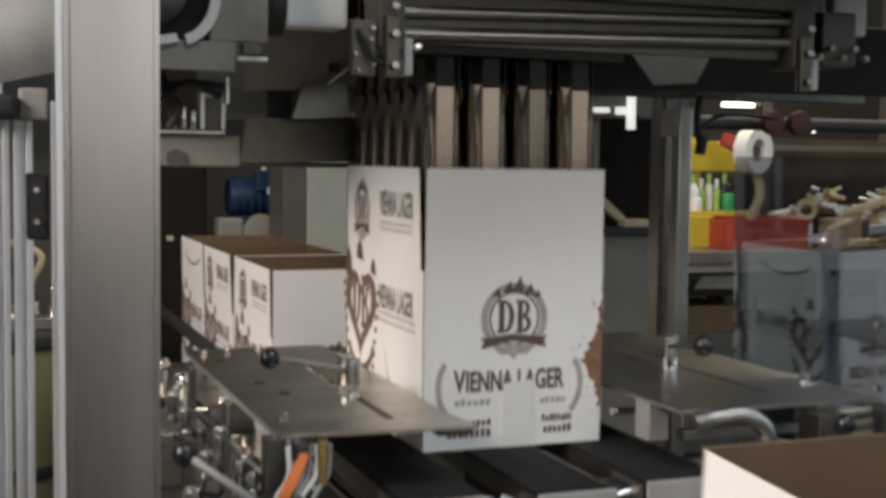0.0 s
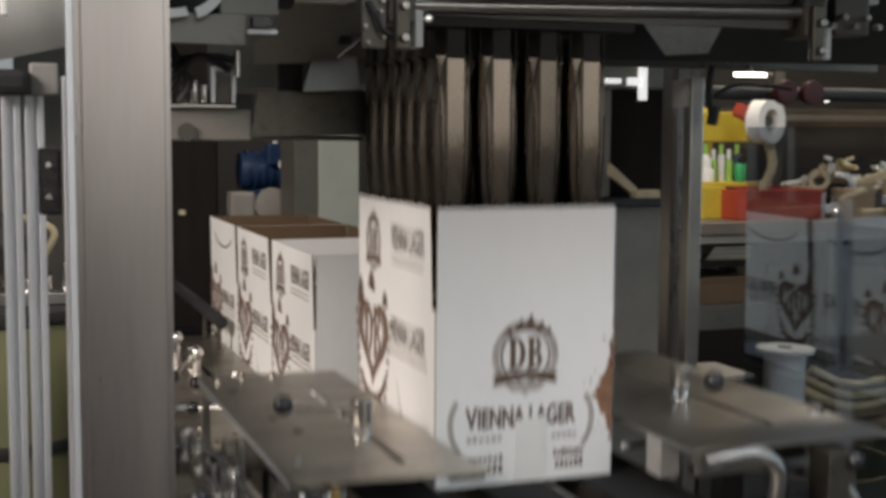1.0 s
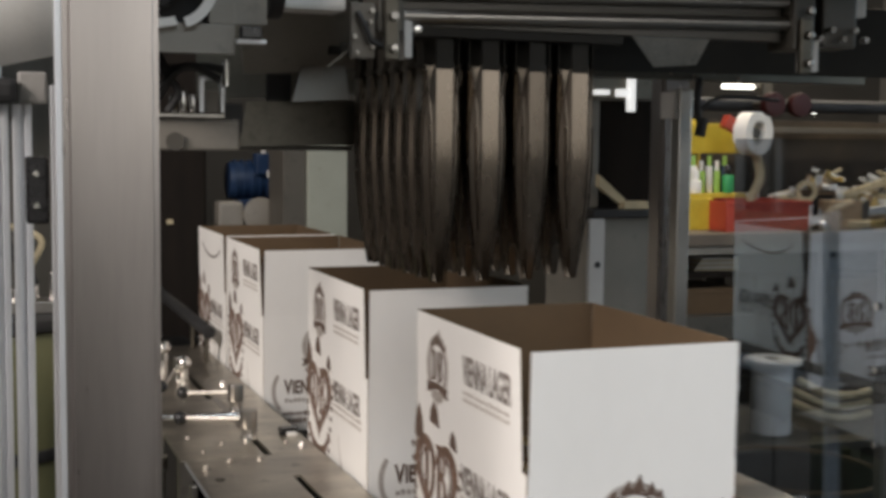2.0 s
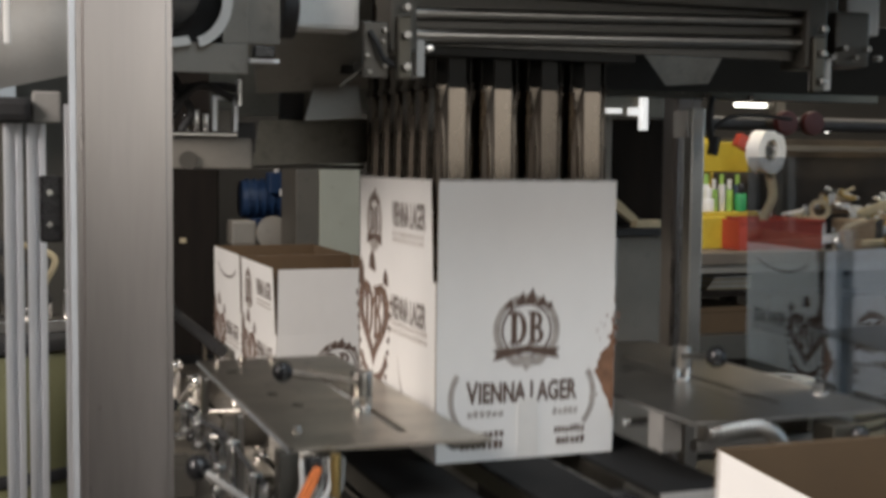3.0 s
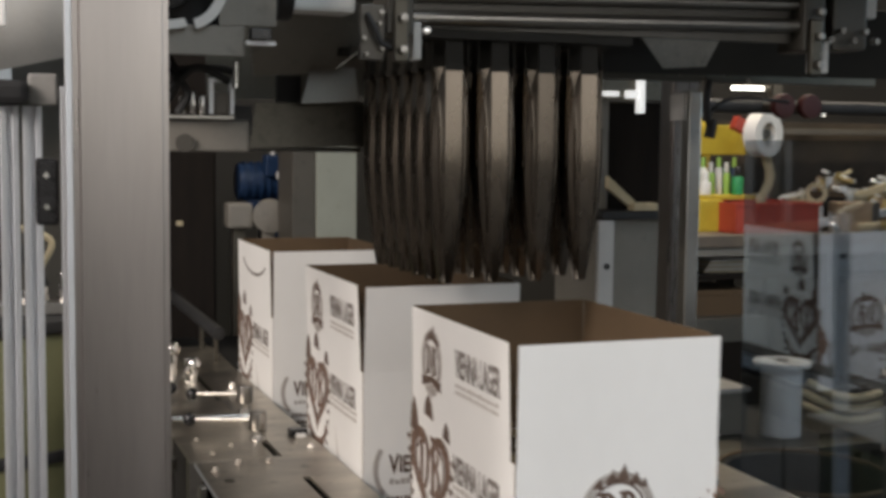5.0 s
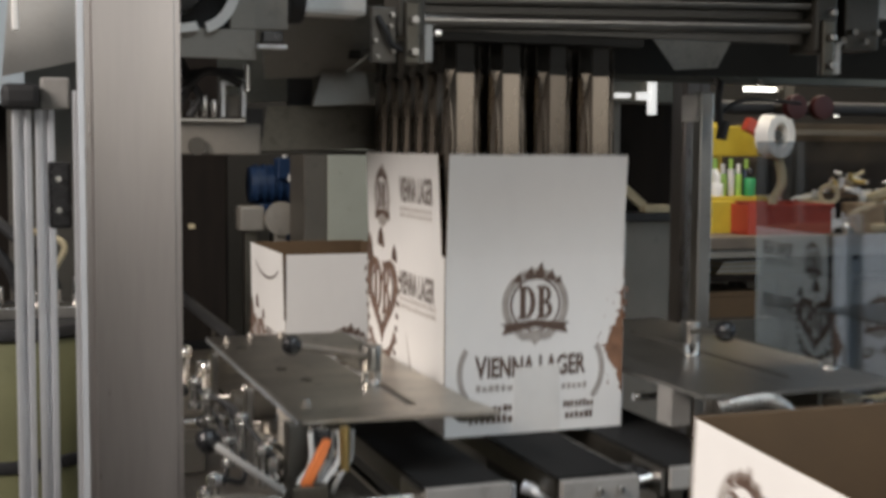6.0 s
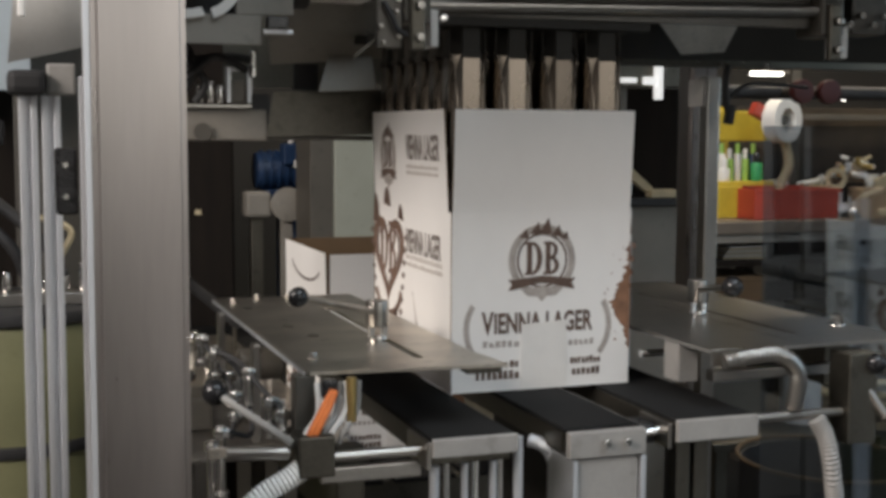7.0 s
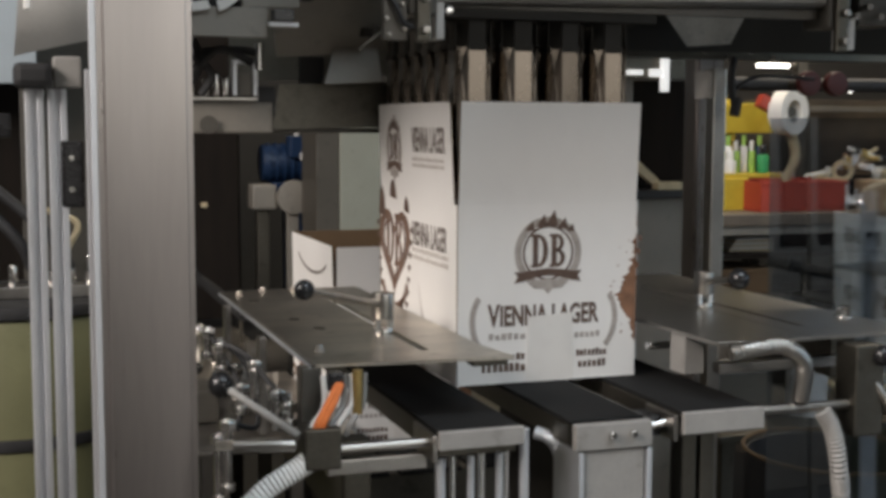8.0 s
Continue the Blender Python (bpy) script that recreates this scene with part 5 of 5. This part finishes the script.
for i in range(9):
    cx, cy, hh = 2.52 + 0.11 * i, 2.62 + 0.05 * (i % 3), 0.03 + 0.04 * ((i * 7) % 4)
    t = tagged(empty("storage_crate", pose(cx, cy, 0.2815, 0, 0, rnd.uniform(-20, 20))), "worn storage crate heaped with machine parts", "crate", "bench crates")
    part("shell", blk(-0.05, 0.05, -0.05, 0.05, 0, hh, 0.004), ("kraft", "dark_wood", "painted_grey", "kraft_edge")[i % 4], t)
    part("rim", blk(-0.053, 0.053, -0.053, 0.053, hh - 0.02, hh - 0.004, 0.003), ("straw", "kraft", "mid_grey")[i % 3], t)
    for k in range(7):
        u = tagged(empty("machine_part", pose(cx + rnd.uniform(-0.035, 0.035), cy + rnd.uniform(-0.03, 0.03), 0.2815 + hh, 0, 0, rnd.uniform(0, 360))), "bright odd metal part on a heaped crate", "machine part", "heaped parts")
        tone = ("chrome", "straw", "white_plastic", "brass", "alu", "kraft_edge")[rnd.randrange(6)]
        if k % 2:
            part("elbow", hose([(-0.04, 0, 0.012), (0, 0, 0.014), (0.02, 0.01, 0.03), (0.02, 0.01, 0.06)], 0.011, steps=4), tone, u, smooth=True)
        else:
            bm = rod((0, 0, 0), (0, 0, 0.03), 0.02, seg=12, bev=0.004)
            rod((0, 0, 0.03), (0, 0, 0.05), 0.011, bm, seg=10, bev=0.002)
            part("boss", bm, tone, u, smooth=True)
for i in range(10):
    cx, cy, hh = 2.56 + 0.085 * i, 2.84 + 0.03 * (i % 2), 0.07 + 0.035 * ((i * 5) % 4)
    t = tagged(empty("parts_bin", pose(cx, cy, 0.2815, 0, 0, rnd.uniform(-15, 15))), "worn tan bin heaped with pale parts on the bench", "bin", "bench crates")
    part("shell", blk(-0.04, 0.04, -0.04, 0.04, 0, hh, 0.004), ("kraft_edge", "straw", "dark_wood", "kraft", "painted_beige")[i % 5], t)
    part("front_label", blk(-0.02, 0.02, -0.0425, -0.0405, hh * 0.4, hh * 0.75, 0.0005), "white_plastic", t)
    for k in range(6):
        u = tagged(empty("machine_part", pose(cx + rnd.uniform(-0.03, 0.03), cy + rnd.uniform(-0.035, 0.02), 0.2815 + hh, 0, 0, rnd.uniform(0, 360))), "pale odd machine part on a heaped bin", "machine part", "heaped parts")
        tone = ("chrome", "straw", "white_plastic", "brass", "straw", "dark_steel", "alu")[rnd.randrange(7)]
        if k % 3 == 0:
            part("rod", rod((-0.07, 0, 0.009), (0.07, 0.01, 0.03 + 0.04 * rnd.random()), 0.0085, seg=10, bev=0.002), tone, u, smooth=True)
        elif k % 3 == 1:
            part("elbow", hose([(-0.04, 0, 0.012), (0, 0, 0.014), (0.02, 0.01, 0.03), (0.02, 0.01, 0.05)], 0.011, steps=4), tone, u, smooth=True)
        else:
            part("block", blk(-0.025, 0.025, -0.016, 0.016, 0, 0.03, 0.004), tone, u)
roll = tagged(empty("foil_roll", pose(2.5, 2.56, 0.43, 0, 0, -35)), "cream roll seen end-on above the tray", "roll")
bm = bmesh.new()
sec = []
for i in range(24):
    a = 6.2832 * i / 24
    sec.append([bm.verts.new((r * math.cos(a), y, r * math.sin(a))) for r, y in ((0.042, 0), (0.042, 0.05), (0.024, 0.05), (0.024, 0))])
for i in range(24):
    a, b = sec[i], sec[(i + 1) % 24]
    for k in range(4):
        bm.faces.new((a[k], a[(k + 1) % 4], b[(k + 1) % 4], b[k]))
bmesh.ops.recalc_face_normals(bm, faces=bm.faces[:])
part("tube", bm, "straw", roll, smooth=True)
part("cradle", blk(-0.03, 0.03, 0.0, 0.05, -0.148, -0.043, 0.004), "dark_wood", roll)
rail = tagged(empty("wall_rail"), "grey steel shelf rail above the bench", "shelf")
part("rail", blk(1.9, 3.7, 3.25, 3.3, 0.665, 0.69, 0.003), "painted_grey", rail)
for x in (1.95, 2.8, 3.6):
    part("rail_post", blk(x, x + 0.05, 3.305, 3.35, FLOOR, 1.1, 0.003), "painted_grey", rail)
part("back_board", blk(1.9, 3.7, 3.351, 3.37, 0.2, 0.72, 0.003), "brown_board", rail)
lamp = tagged(empty("small_work_lamp", pose(3.0, 3.2, 0.78)), "small bright work lamp on the rail", "lamp")
part("bulb", ball((0, 0, 0), 0.03), "tube_glow", lamp, smooth=True)
part("socket", rod((0, 0.03, 0.0), (0, 0.12, -0.02), 0.025), "black_plastic", lamp, smooth=True)
fit = tagged(empty("tube_fitting", pose(2.48, 3.0, 0.852)), "short bright tube light behind the guard", "lamp")
part("tube", rod((-0.09, 0, 0), (0.06, 0, 0), 0.008), "tube_glow", fit, smooth=True)
part("end_cap", rod((0.065, 0, 0), (0.09, 0, 0), 0.014), "painted_grey", fit, smooth=True)
part("hanger", blk(-0.02, 0.02, 0.015, 0.03, 0.0, 2.76, 0.002), "painted_grey", fit)
vp = tagged(empty("valve_pipe"), "dark horizontal pipe with two dark red valve wheels", "pipe")
for x in (1.6, 1.69):
    part("wheel", rod((x, 1.5, 0.725), (x, 1.53, 0.725), 0.035, seg=24, bev=0.006), "dark_red", vp, "dark red wheel", smooth=True)
    part("stem", rod((x, 1.5305, 0.725), (x, 1.61, 0.725), 0.01), "dark_steel", vp, smooth=True)
part("pipe", rod((1.2, 1.62, 0.725), (2.4, 1.62, 0.725), 0.02), "black_rubber", vp, smooth=True)
for x in (1.3, 2.3):
    part("pipe_stand", rod((x, 1.62, FLOOR), (x, 1.62, 0.705), 0.016), "dark_steel", vp, smooth=True)

# low stuff behind the pane
spool = tagged(empty("film_spool", pose(1.70, 1.62, -0.26)), "white film spool standing on a low shelf", "spool")
part("core", rod((0, 0, 0), (0, 0, 0.21), 0.062, seg=24, bev=0.004), "white_plastic", spool, smooth=True)
part("flange", rod((0, 0, 0.211), (0, 0, 0.226), 0.088, seg=28, bev=0.004), "white_plastic", spool, smooth=True)
part("bore", rod((0, 0, 0.2265), (0, 0, 0.229), 0.02, seg=16), "black_rubber", spool, smooth=True)
low = tagged(empty("low_shelf"), "dark low steel shelf beside the packer", "shelf")
part("top", blk(1.3, 2.4, 1.45, 2.1, -0.285, -0.261, 0.003), "dark_steel", low)
for x in (1.32, 2.34):
    for y in (1.47, 2.04):
        part("leg", blk(x, x + 0.04, y, y + 0.04, FLOOR, -0.286, 0.003), "dark_steel", low)
for k in range(3):
    t = tagged(empty("flexible_conduit", pose(0, 0, 0)), "cream ribbed conduit sagging beside the spool", "conduit", "sagging conduits")
    dz = -0.035 * k
    part("conduit", hose([(1.78, 1.6 + 0.03 * k, -0.10 + dz), (1.86, 1.58, -0.14 + dz), (1.95, 1.58, -0.155 + dz), (2.05, 1.6, -0.15 + dz)], 0.012, steps=16, rings=0.05), "straw", t, smooth=True)
bx = tagged(empty("parts_bin", pose(1.5, 1.75, -0.26)), "grey plastic bin with a pale lid", "bin")
part("shell", blk(-0.1, 0.1, -0.1, 0.1, 0.001, 0.13, 0.004), "painted_grey", bx)
part("lid", blk(-0.11, 0.11, -0.11, 0.11, 0.131, 0.145, 0.003), "mid_grey", bx)
drum = tagged(empty("black_drum", pose(1.3, 0.95, 0)), "open black drum with a tan rim under the guard", "drum")
bm = bmesh.new()
loops = [[bm.verts.new((r * math.cos(6.2832 * k / 36), r * math.sin(6.2832 * k / 36), z)) for k in range(36)] for r, z in ((0.21, FLOOR), (0.22, FLOOR + 0.02), (0.2, -0.18), (0.194, -0.18), (0.205, FLOOR + 0.03))]
for a, b in zip(loops, loops[1:]):
    for k in range(36):
        bm.faces.new((a[k], a[(k + 1) % 36], b[(k + 1) % 36], b[k]))
bm.faces.new(loops[0][::-1])
bm.faces.new(loops[-1])
part("body", bm, "black_rubber", drum, "open black drum shell", smooth=True)
part("rim", hose([(0.2 * math.cos(a), 0.22 * math.sin(a), -0.175) for a in [i * 6.2832 / 16 for i in range(17)]], 0.005, steps=3), "kraft", drum, smooth=True)
crate = tagged(empty("dark_box", pose(1.75, 2.05, -0.26)), "dark box stored on the low shelf", "box")
part("shell", blk(-0.16, 0.16, -0.03, 0.04, 0.001, 0.3, 0.004), "dark_wood", crate)
part("flap", blk(-0.16, 0.16, -0.034, -0.0305, 0.22, 0.3, 0.001), "painted_grey", crate)

# left rear: blue motor, grey column, dark cabinet
mot = tagged(empty("blue_motor", pose(0.345, 2.6, 0.475)), "blue electric motor on a stand", "motor")
part("body", rod((-0.11, 0, 0.0), (0.09, 0, 0.0), 0.062, seg=28, bev=0.01), "blue", mot, smooth=True)
for k in range(6):
    part("fin", rod((-0.09 + 0.026 * k, 0, 0), (-0.084 + 0.026 * k, 0, 0), 0.068, seg=28), "blue", mot, smooth=True)
part("terminal_box", blk(-0.03, 0.05, -0.09, -0.03, 0.02, 0.09, 0.006), "blue", mot)
part("name_plate", blk(0.005, 0.045, -0.094, -0.0905, 0.012, 0.035, 0.001), "white_plastic", mot)
part("bracket", blk(-0.08, 0.09, -0.04, 0.04, -0.1, -0.062, 0.004), "blue", mot)
part("pedestal", blk(-0.03, 0.05, -0.04, 0.04, FLOOR - 0.475, -0.1005, 0.004), "blue", mot)
part("conduit", hose([(0.0, -0.05, 0.09), (0.03, -0.06, 0.15), (0.09, -0.05, 0.2)], 0.008), "light_grey", mot, smooth=True)
cl = tagged(empty("grey_column"), "grey-green sheet metal column behind the queue", "column")
part("dark_side", blk(0.33, 0.402, 2.2, 2.4, FLOOR, 1.3, 0.004), "painted_grey", cl)
part("pale_side", blk(0.403, 0.53, 2.19, 2.4, FLOOR, 1.3, 0.004), "pale_green", cl)
dc = tagged(empty("dark_cabinet"), "tall dark cabinet in the rear shade", "cabinet")
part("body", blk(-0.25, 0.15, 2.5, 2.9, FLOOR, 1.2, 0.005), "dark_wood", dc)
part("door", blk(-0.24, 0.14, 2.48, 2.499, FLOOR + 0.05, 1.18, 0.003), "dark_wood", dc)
part("tag", blk(0.02, 0.04, 2.474, 2.479, 0.34, 0.355, 0.001), "straw", dc)
wr = tagged(empty("white_guard_disc"), "pale round guard beside the grey column", "guard")
part("disc", rod((0.31, 2.42, 0.37), (0.31, 2.44, 0.37), 0.055, seg=30, bev=0.004), "painted_beige", wr, smooth=True)
part("bracket", blk(0.29, 0.328, 2.441, 2.46, FLOOR, 0.38, 0.003), "painted_beige", wr)
gb = tagged(empty("grey_gearbox"), "pale grey gearbox under the motor", "gearbox")
part("case", blk(0.18, 0.26, 2.45, 2.55, 0.33, 0.41, 0.01), "painted_beige", gb)
part("leg", blk(0.2, 0.24, 2.48, 2.52, FLOOR, 0.3295, 0.003), "dark_steel", gb)

# far left, beside the door
brl = tagged(empty("plastic_barrel", pose(-0.55, 1.75, 0)), "olive plastic barrel with dark bands", "barrel")
part("body", rod((0, 0, FLOOR), (0, 0, 0.15), 0.27, seg=40, bev=0.02), "barrel_green", brl, smooth=True)
for z in (0.151, -0.16):
    part("band", rod((0, 0, z), (0, 0, z + 0.03), 0.278, seg=40, bev=0.006), "black_rubber", brl, smooth=True)
vlv = tagged(empty("valve_bank", pose(-0.5, 1.65, 0.182)), "bank of bright fittings and black hoses", "valve bank")
part("base", blk(-0.12, 0.16, -0.03, 0.05, 0.0, 0.03, 0.004), "steel", vlv)
for i in range(6):
    part("fitting", rod((-0.1 + 0.045 * i, 0, 0.031), (-0.1 + 0.045 * i, 0, 0.06 + 0.02 * (i % 3)), 0.012, bev=0.002), "chrome", vlv, smooth=True)
for i in range(3):
    part("hose", hose([(-0.1 + 0.09 * i, 0, 0.07), (-0.12 + 0.08 * i, -0.02, 0.14), (-0.2 + 0.07 * i, 0.0, 0.24), (-0.26, 0.02, 0.4)], 0.014), "black_rubber", vlv, smooth=True)
ys = tagged(empty("yellow_pipe", pose(-0.42, 1.9, 0.182)), "yellow bent pipe above the barrel", "pipe")
part("bend", hose([(0, 0, 0), (0.0, 0, 0.08), (0.03, 0, 0.16), (-0.06, 0, 0.2)], 0.009), "straw", ys, smooth=True)
# made-up board: its pale blue colour imitates a bright window
pb = tagged(empty("window_board"), "pale blue-grey board standing in for a bright window", "board")
part("board", blk(-1.1, -0.47, 2.35, 2.38, 0.72, 1.5, 0.004), "pale_blue", pb)
for x in (-1.05, -0.52):
    part("board_leg", blk(x, x + 0.03, 2.381, 2.41, FLOOR, 1.4, 0.003), "painted_grey", pb)
dm = tagged(empty("dark_machine"), "dark machine bulk behind the guard door", "machine")
part("body", blk(-1.3, -0.3, 2.6, 3.2, FLOOR, 1.0, 0.01), "painted_grey", dm)
part("panel", blk(-1.2, -0.5, 2.585, 2.5985, 0.1, 0.8, 0.005), "dark_wood", dm)

# ---------------- bottles ----------------


def bottle():
    """A brown beer bottle, 0.228 m high, with its crown cap."""
    t = tagged(empty("beer_bottle"), "brown glass beer bottle dropping into its carton", "bottle", "bottles dropped into cartons")
    prof = ((0.0, 0.0), (0.022, 0.0), (0.0255, 0.004), (0.0255, 0.125), (0.0245, 0.142), (0.02, 0.162), (0.0145, 0.18), (0.013, 0.205), (0.0145, 0.208), (0.0145, 0.215), (0.0125, 0.2165))
    bm = bmesh.new()
    n = 20
    tip = bm.verts.new((0, 0, 0))
    loops = [[bm.verts.new((r * math.cos(6.2832 * k / n), r * math.sin(6.2832 * k / n), z)) for k in range(n)] for r, z in prof[1:]]
    for k in range(n):
        bm.faces.new((tip, loops[0][(k + 1) % n], loops[0][k]))
    for a, b in zip(loops, loops[1:]):
        for k in range(n):
            bm.faces.new((a[k], a[(k + 1) % n], b[(k + 1) % n], b[k]))
    bm.faces.new(loops[-1])
    part("glass_body", bm, "brown_glass", t, smooth=True)
    part("crown_cap", rod((0, 0, 0.217), (0, 0, 0.223), 0.0155, seg=18, r2=0.013, bev=0.001), "gold_cap", t, "gold crown cap", smooth=True)
    return t


CELLS = [(0.032 + 0.0672 * i, 0.043 + 0.058 * j) for i in range(4) for j in range(6)]
batches = {}
for key in "AB":
    batches[key] = []
    for k in range(24):
        batches[key].append(bottle() if key == "A" and k == 0 else copy_thing(batches["A"][0], pose(0, 0, 0)))

# ---------------- movement ----------------
LIFT = [(0.0, 0.214), (0.1, 0.243), (0.25, 0.255), (0.5, 0.255), (0.78, 0.254), (0.9, 0.213), (1.0, 0.124), (1.1, 0.055), (1.2, 0.02), (1.35, 0.0),
        (2.55, 0.0), (2.65, 0.012), (2.8, 0.081), (2.9, 0.143), (3.0, 0.2), (3.1, 0.236), (3.25, 0.253), (3.5, 0.255), (3.82, 0.253), (3.92, 0.215),
        (4.0, 0.158), (4.1, 0.092), (4.2, 0.044), (4.3, 0.014), (4.42, 0.0), (5.53, 0.0), (5.63, 0.012), (5.78, 0.081), (5.88, 0.143),
        (5.98, 0.2), (6.08, 0.236), (6.25, 0.253), (6.5, 0.255), (8.0, 0.255)]


def box_pose(y, z=0.0):
    """Pose of a carton with its front face at y; on the outfeed it follows the slope."""
    mid = y + L / 2
    k = min(1.0, max(0.0, (-0.45 - mid) / 0.3))
    return pose(W / 2, mid, z + out_z(mid) + 0.001 + (0.004 if 0 < k < 1 else 0), 4 * k)


DROP = 0.758


def drop_rows(cell, arrive, release, carton_rows):
    """A bottle waits over its cell, falls freely into the carton and travels on in it."""
    x, y = CELLS[cell]
    late = 0.012 * ((cell * 7) % 5)
    rows = [(0.0, pose(x, y + (0.39 if arrive else 0.0), DROP))]
    if arrive:
        rows += [(arrive, pose(x, y + 0.39, DROP)), (arrive + 0.6, pose(x, y, DROP))]
    start = release + late
    rows.append((start - 0.04, pose(x, y, DROP)))
    for k in range(8):
        dt = 0.04 * k
        rows.append((start + dt, pose(x, y, DROP - 4.9 * dt * dt)))
    rows.append((release + 0.36, pose(x, y, 0.255 + 0.0085)))
    seat = pose(x - W / 2, y - L / 2, 0.0075)
    rows += [(t, m @ seat) for t, m in carton_rows if t > release + 0.4]
    return rows


def motions():
    walk(lift, [(t, pose(0, 0, z)) for t, z in LIFT])
    ride = lambda a, b: [(t, box_pose(0, z)) for t, z in LIFT if a <= t <= b]
    roll_on = lambda rows: [(t, box_pose(y)) for t, y in rows]
    walk(cartons["Z"], roll_on([(0.0, -1.03), (0.5, -1.36), (2.0, -2.4), (4.0, -3.7), (4.8, -4.15), (5.2, -4.2), (8.0, -4.2)]))
    rows_a = (ride(0, 1.36) + roll_on([(1.46, 0.0), (1.5, -0.012), (1.7, -0.137), (2.0, -0.34), (2.4, -0.61), (2.8, -0.878), (3.0, -1.03),
                                                (3.5, -1.38), (5.0, -2.35), (6.5, -3.3), (7.4, -3.76), (7.8, -3.82), (8.0, -3.82)]))
    rows_b = (roll_on([(0.0, 0.9), (0.25, 0.79), (0.5, 0.68), (0.7, 0.65), (1.3, 0.648), (1.5, 0.585), (1.7, 0.45), (2.0, 0.25), (2.3, 0.06), (2.45, 0.0)])
         + ride(2.5, 4.43) + roll_on([(4.5, -0.004), (4.7, -0.09), (4.9, -0.22), (5.0, -0.282), (5.2, -0.413), (5.6, -0.7), (6.0, -0.98), (7.0, -1.65), (8.0, -2.3)]))
    walk(cartons["A"], rows_a)
    walk(cartons["B"], rows_b)
    for k in range(24):
        walk(batches["A"][k], drop_rows(k, 0.0, 0.30, rows_a))
        walk(batches["B"][k], drop_rows(k, 1.2, 3.37, rows_b))
    walk(cartons["C"], roll_on([(0.0, 1.3), (0.25, 1.17), (0.5, 1.05), (0.7, 1.022), (1.5, 1.005), (1.7, 0.99), (2.8, 0.98), (3.0, 0.975), (3.25, 0.83), (3.5, 0.69),
                                (3.7, 0.66), (4.3, 0.65), (4.5, 0.6), (4.7, 0.535), (4.9, 0.4), (5.0, 0.325), (5.2, 0.187), (5.4, 0.04), (5.5, 0.0)]) + ride(5.51, 8.0))
    walk(cartons["D"], roll_on([(0.0, 1.675), (0.25, 1.545), (0.5, 1.425), (0.7, 1.396), (1.5, 1.4), (2.8, 1.37), (3.0, 1.35), (3.25, 1.21), (3.5, 1.065),
                                (3.7, 1.035), (4.3, 1.03), (4.6, 0.985), (5.2, 0.982), (6.0, 0.975), (6.3, 0.79), (6.5, 0.68), (6.8, 0.665), (8.0, 0.66)]))


motions()
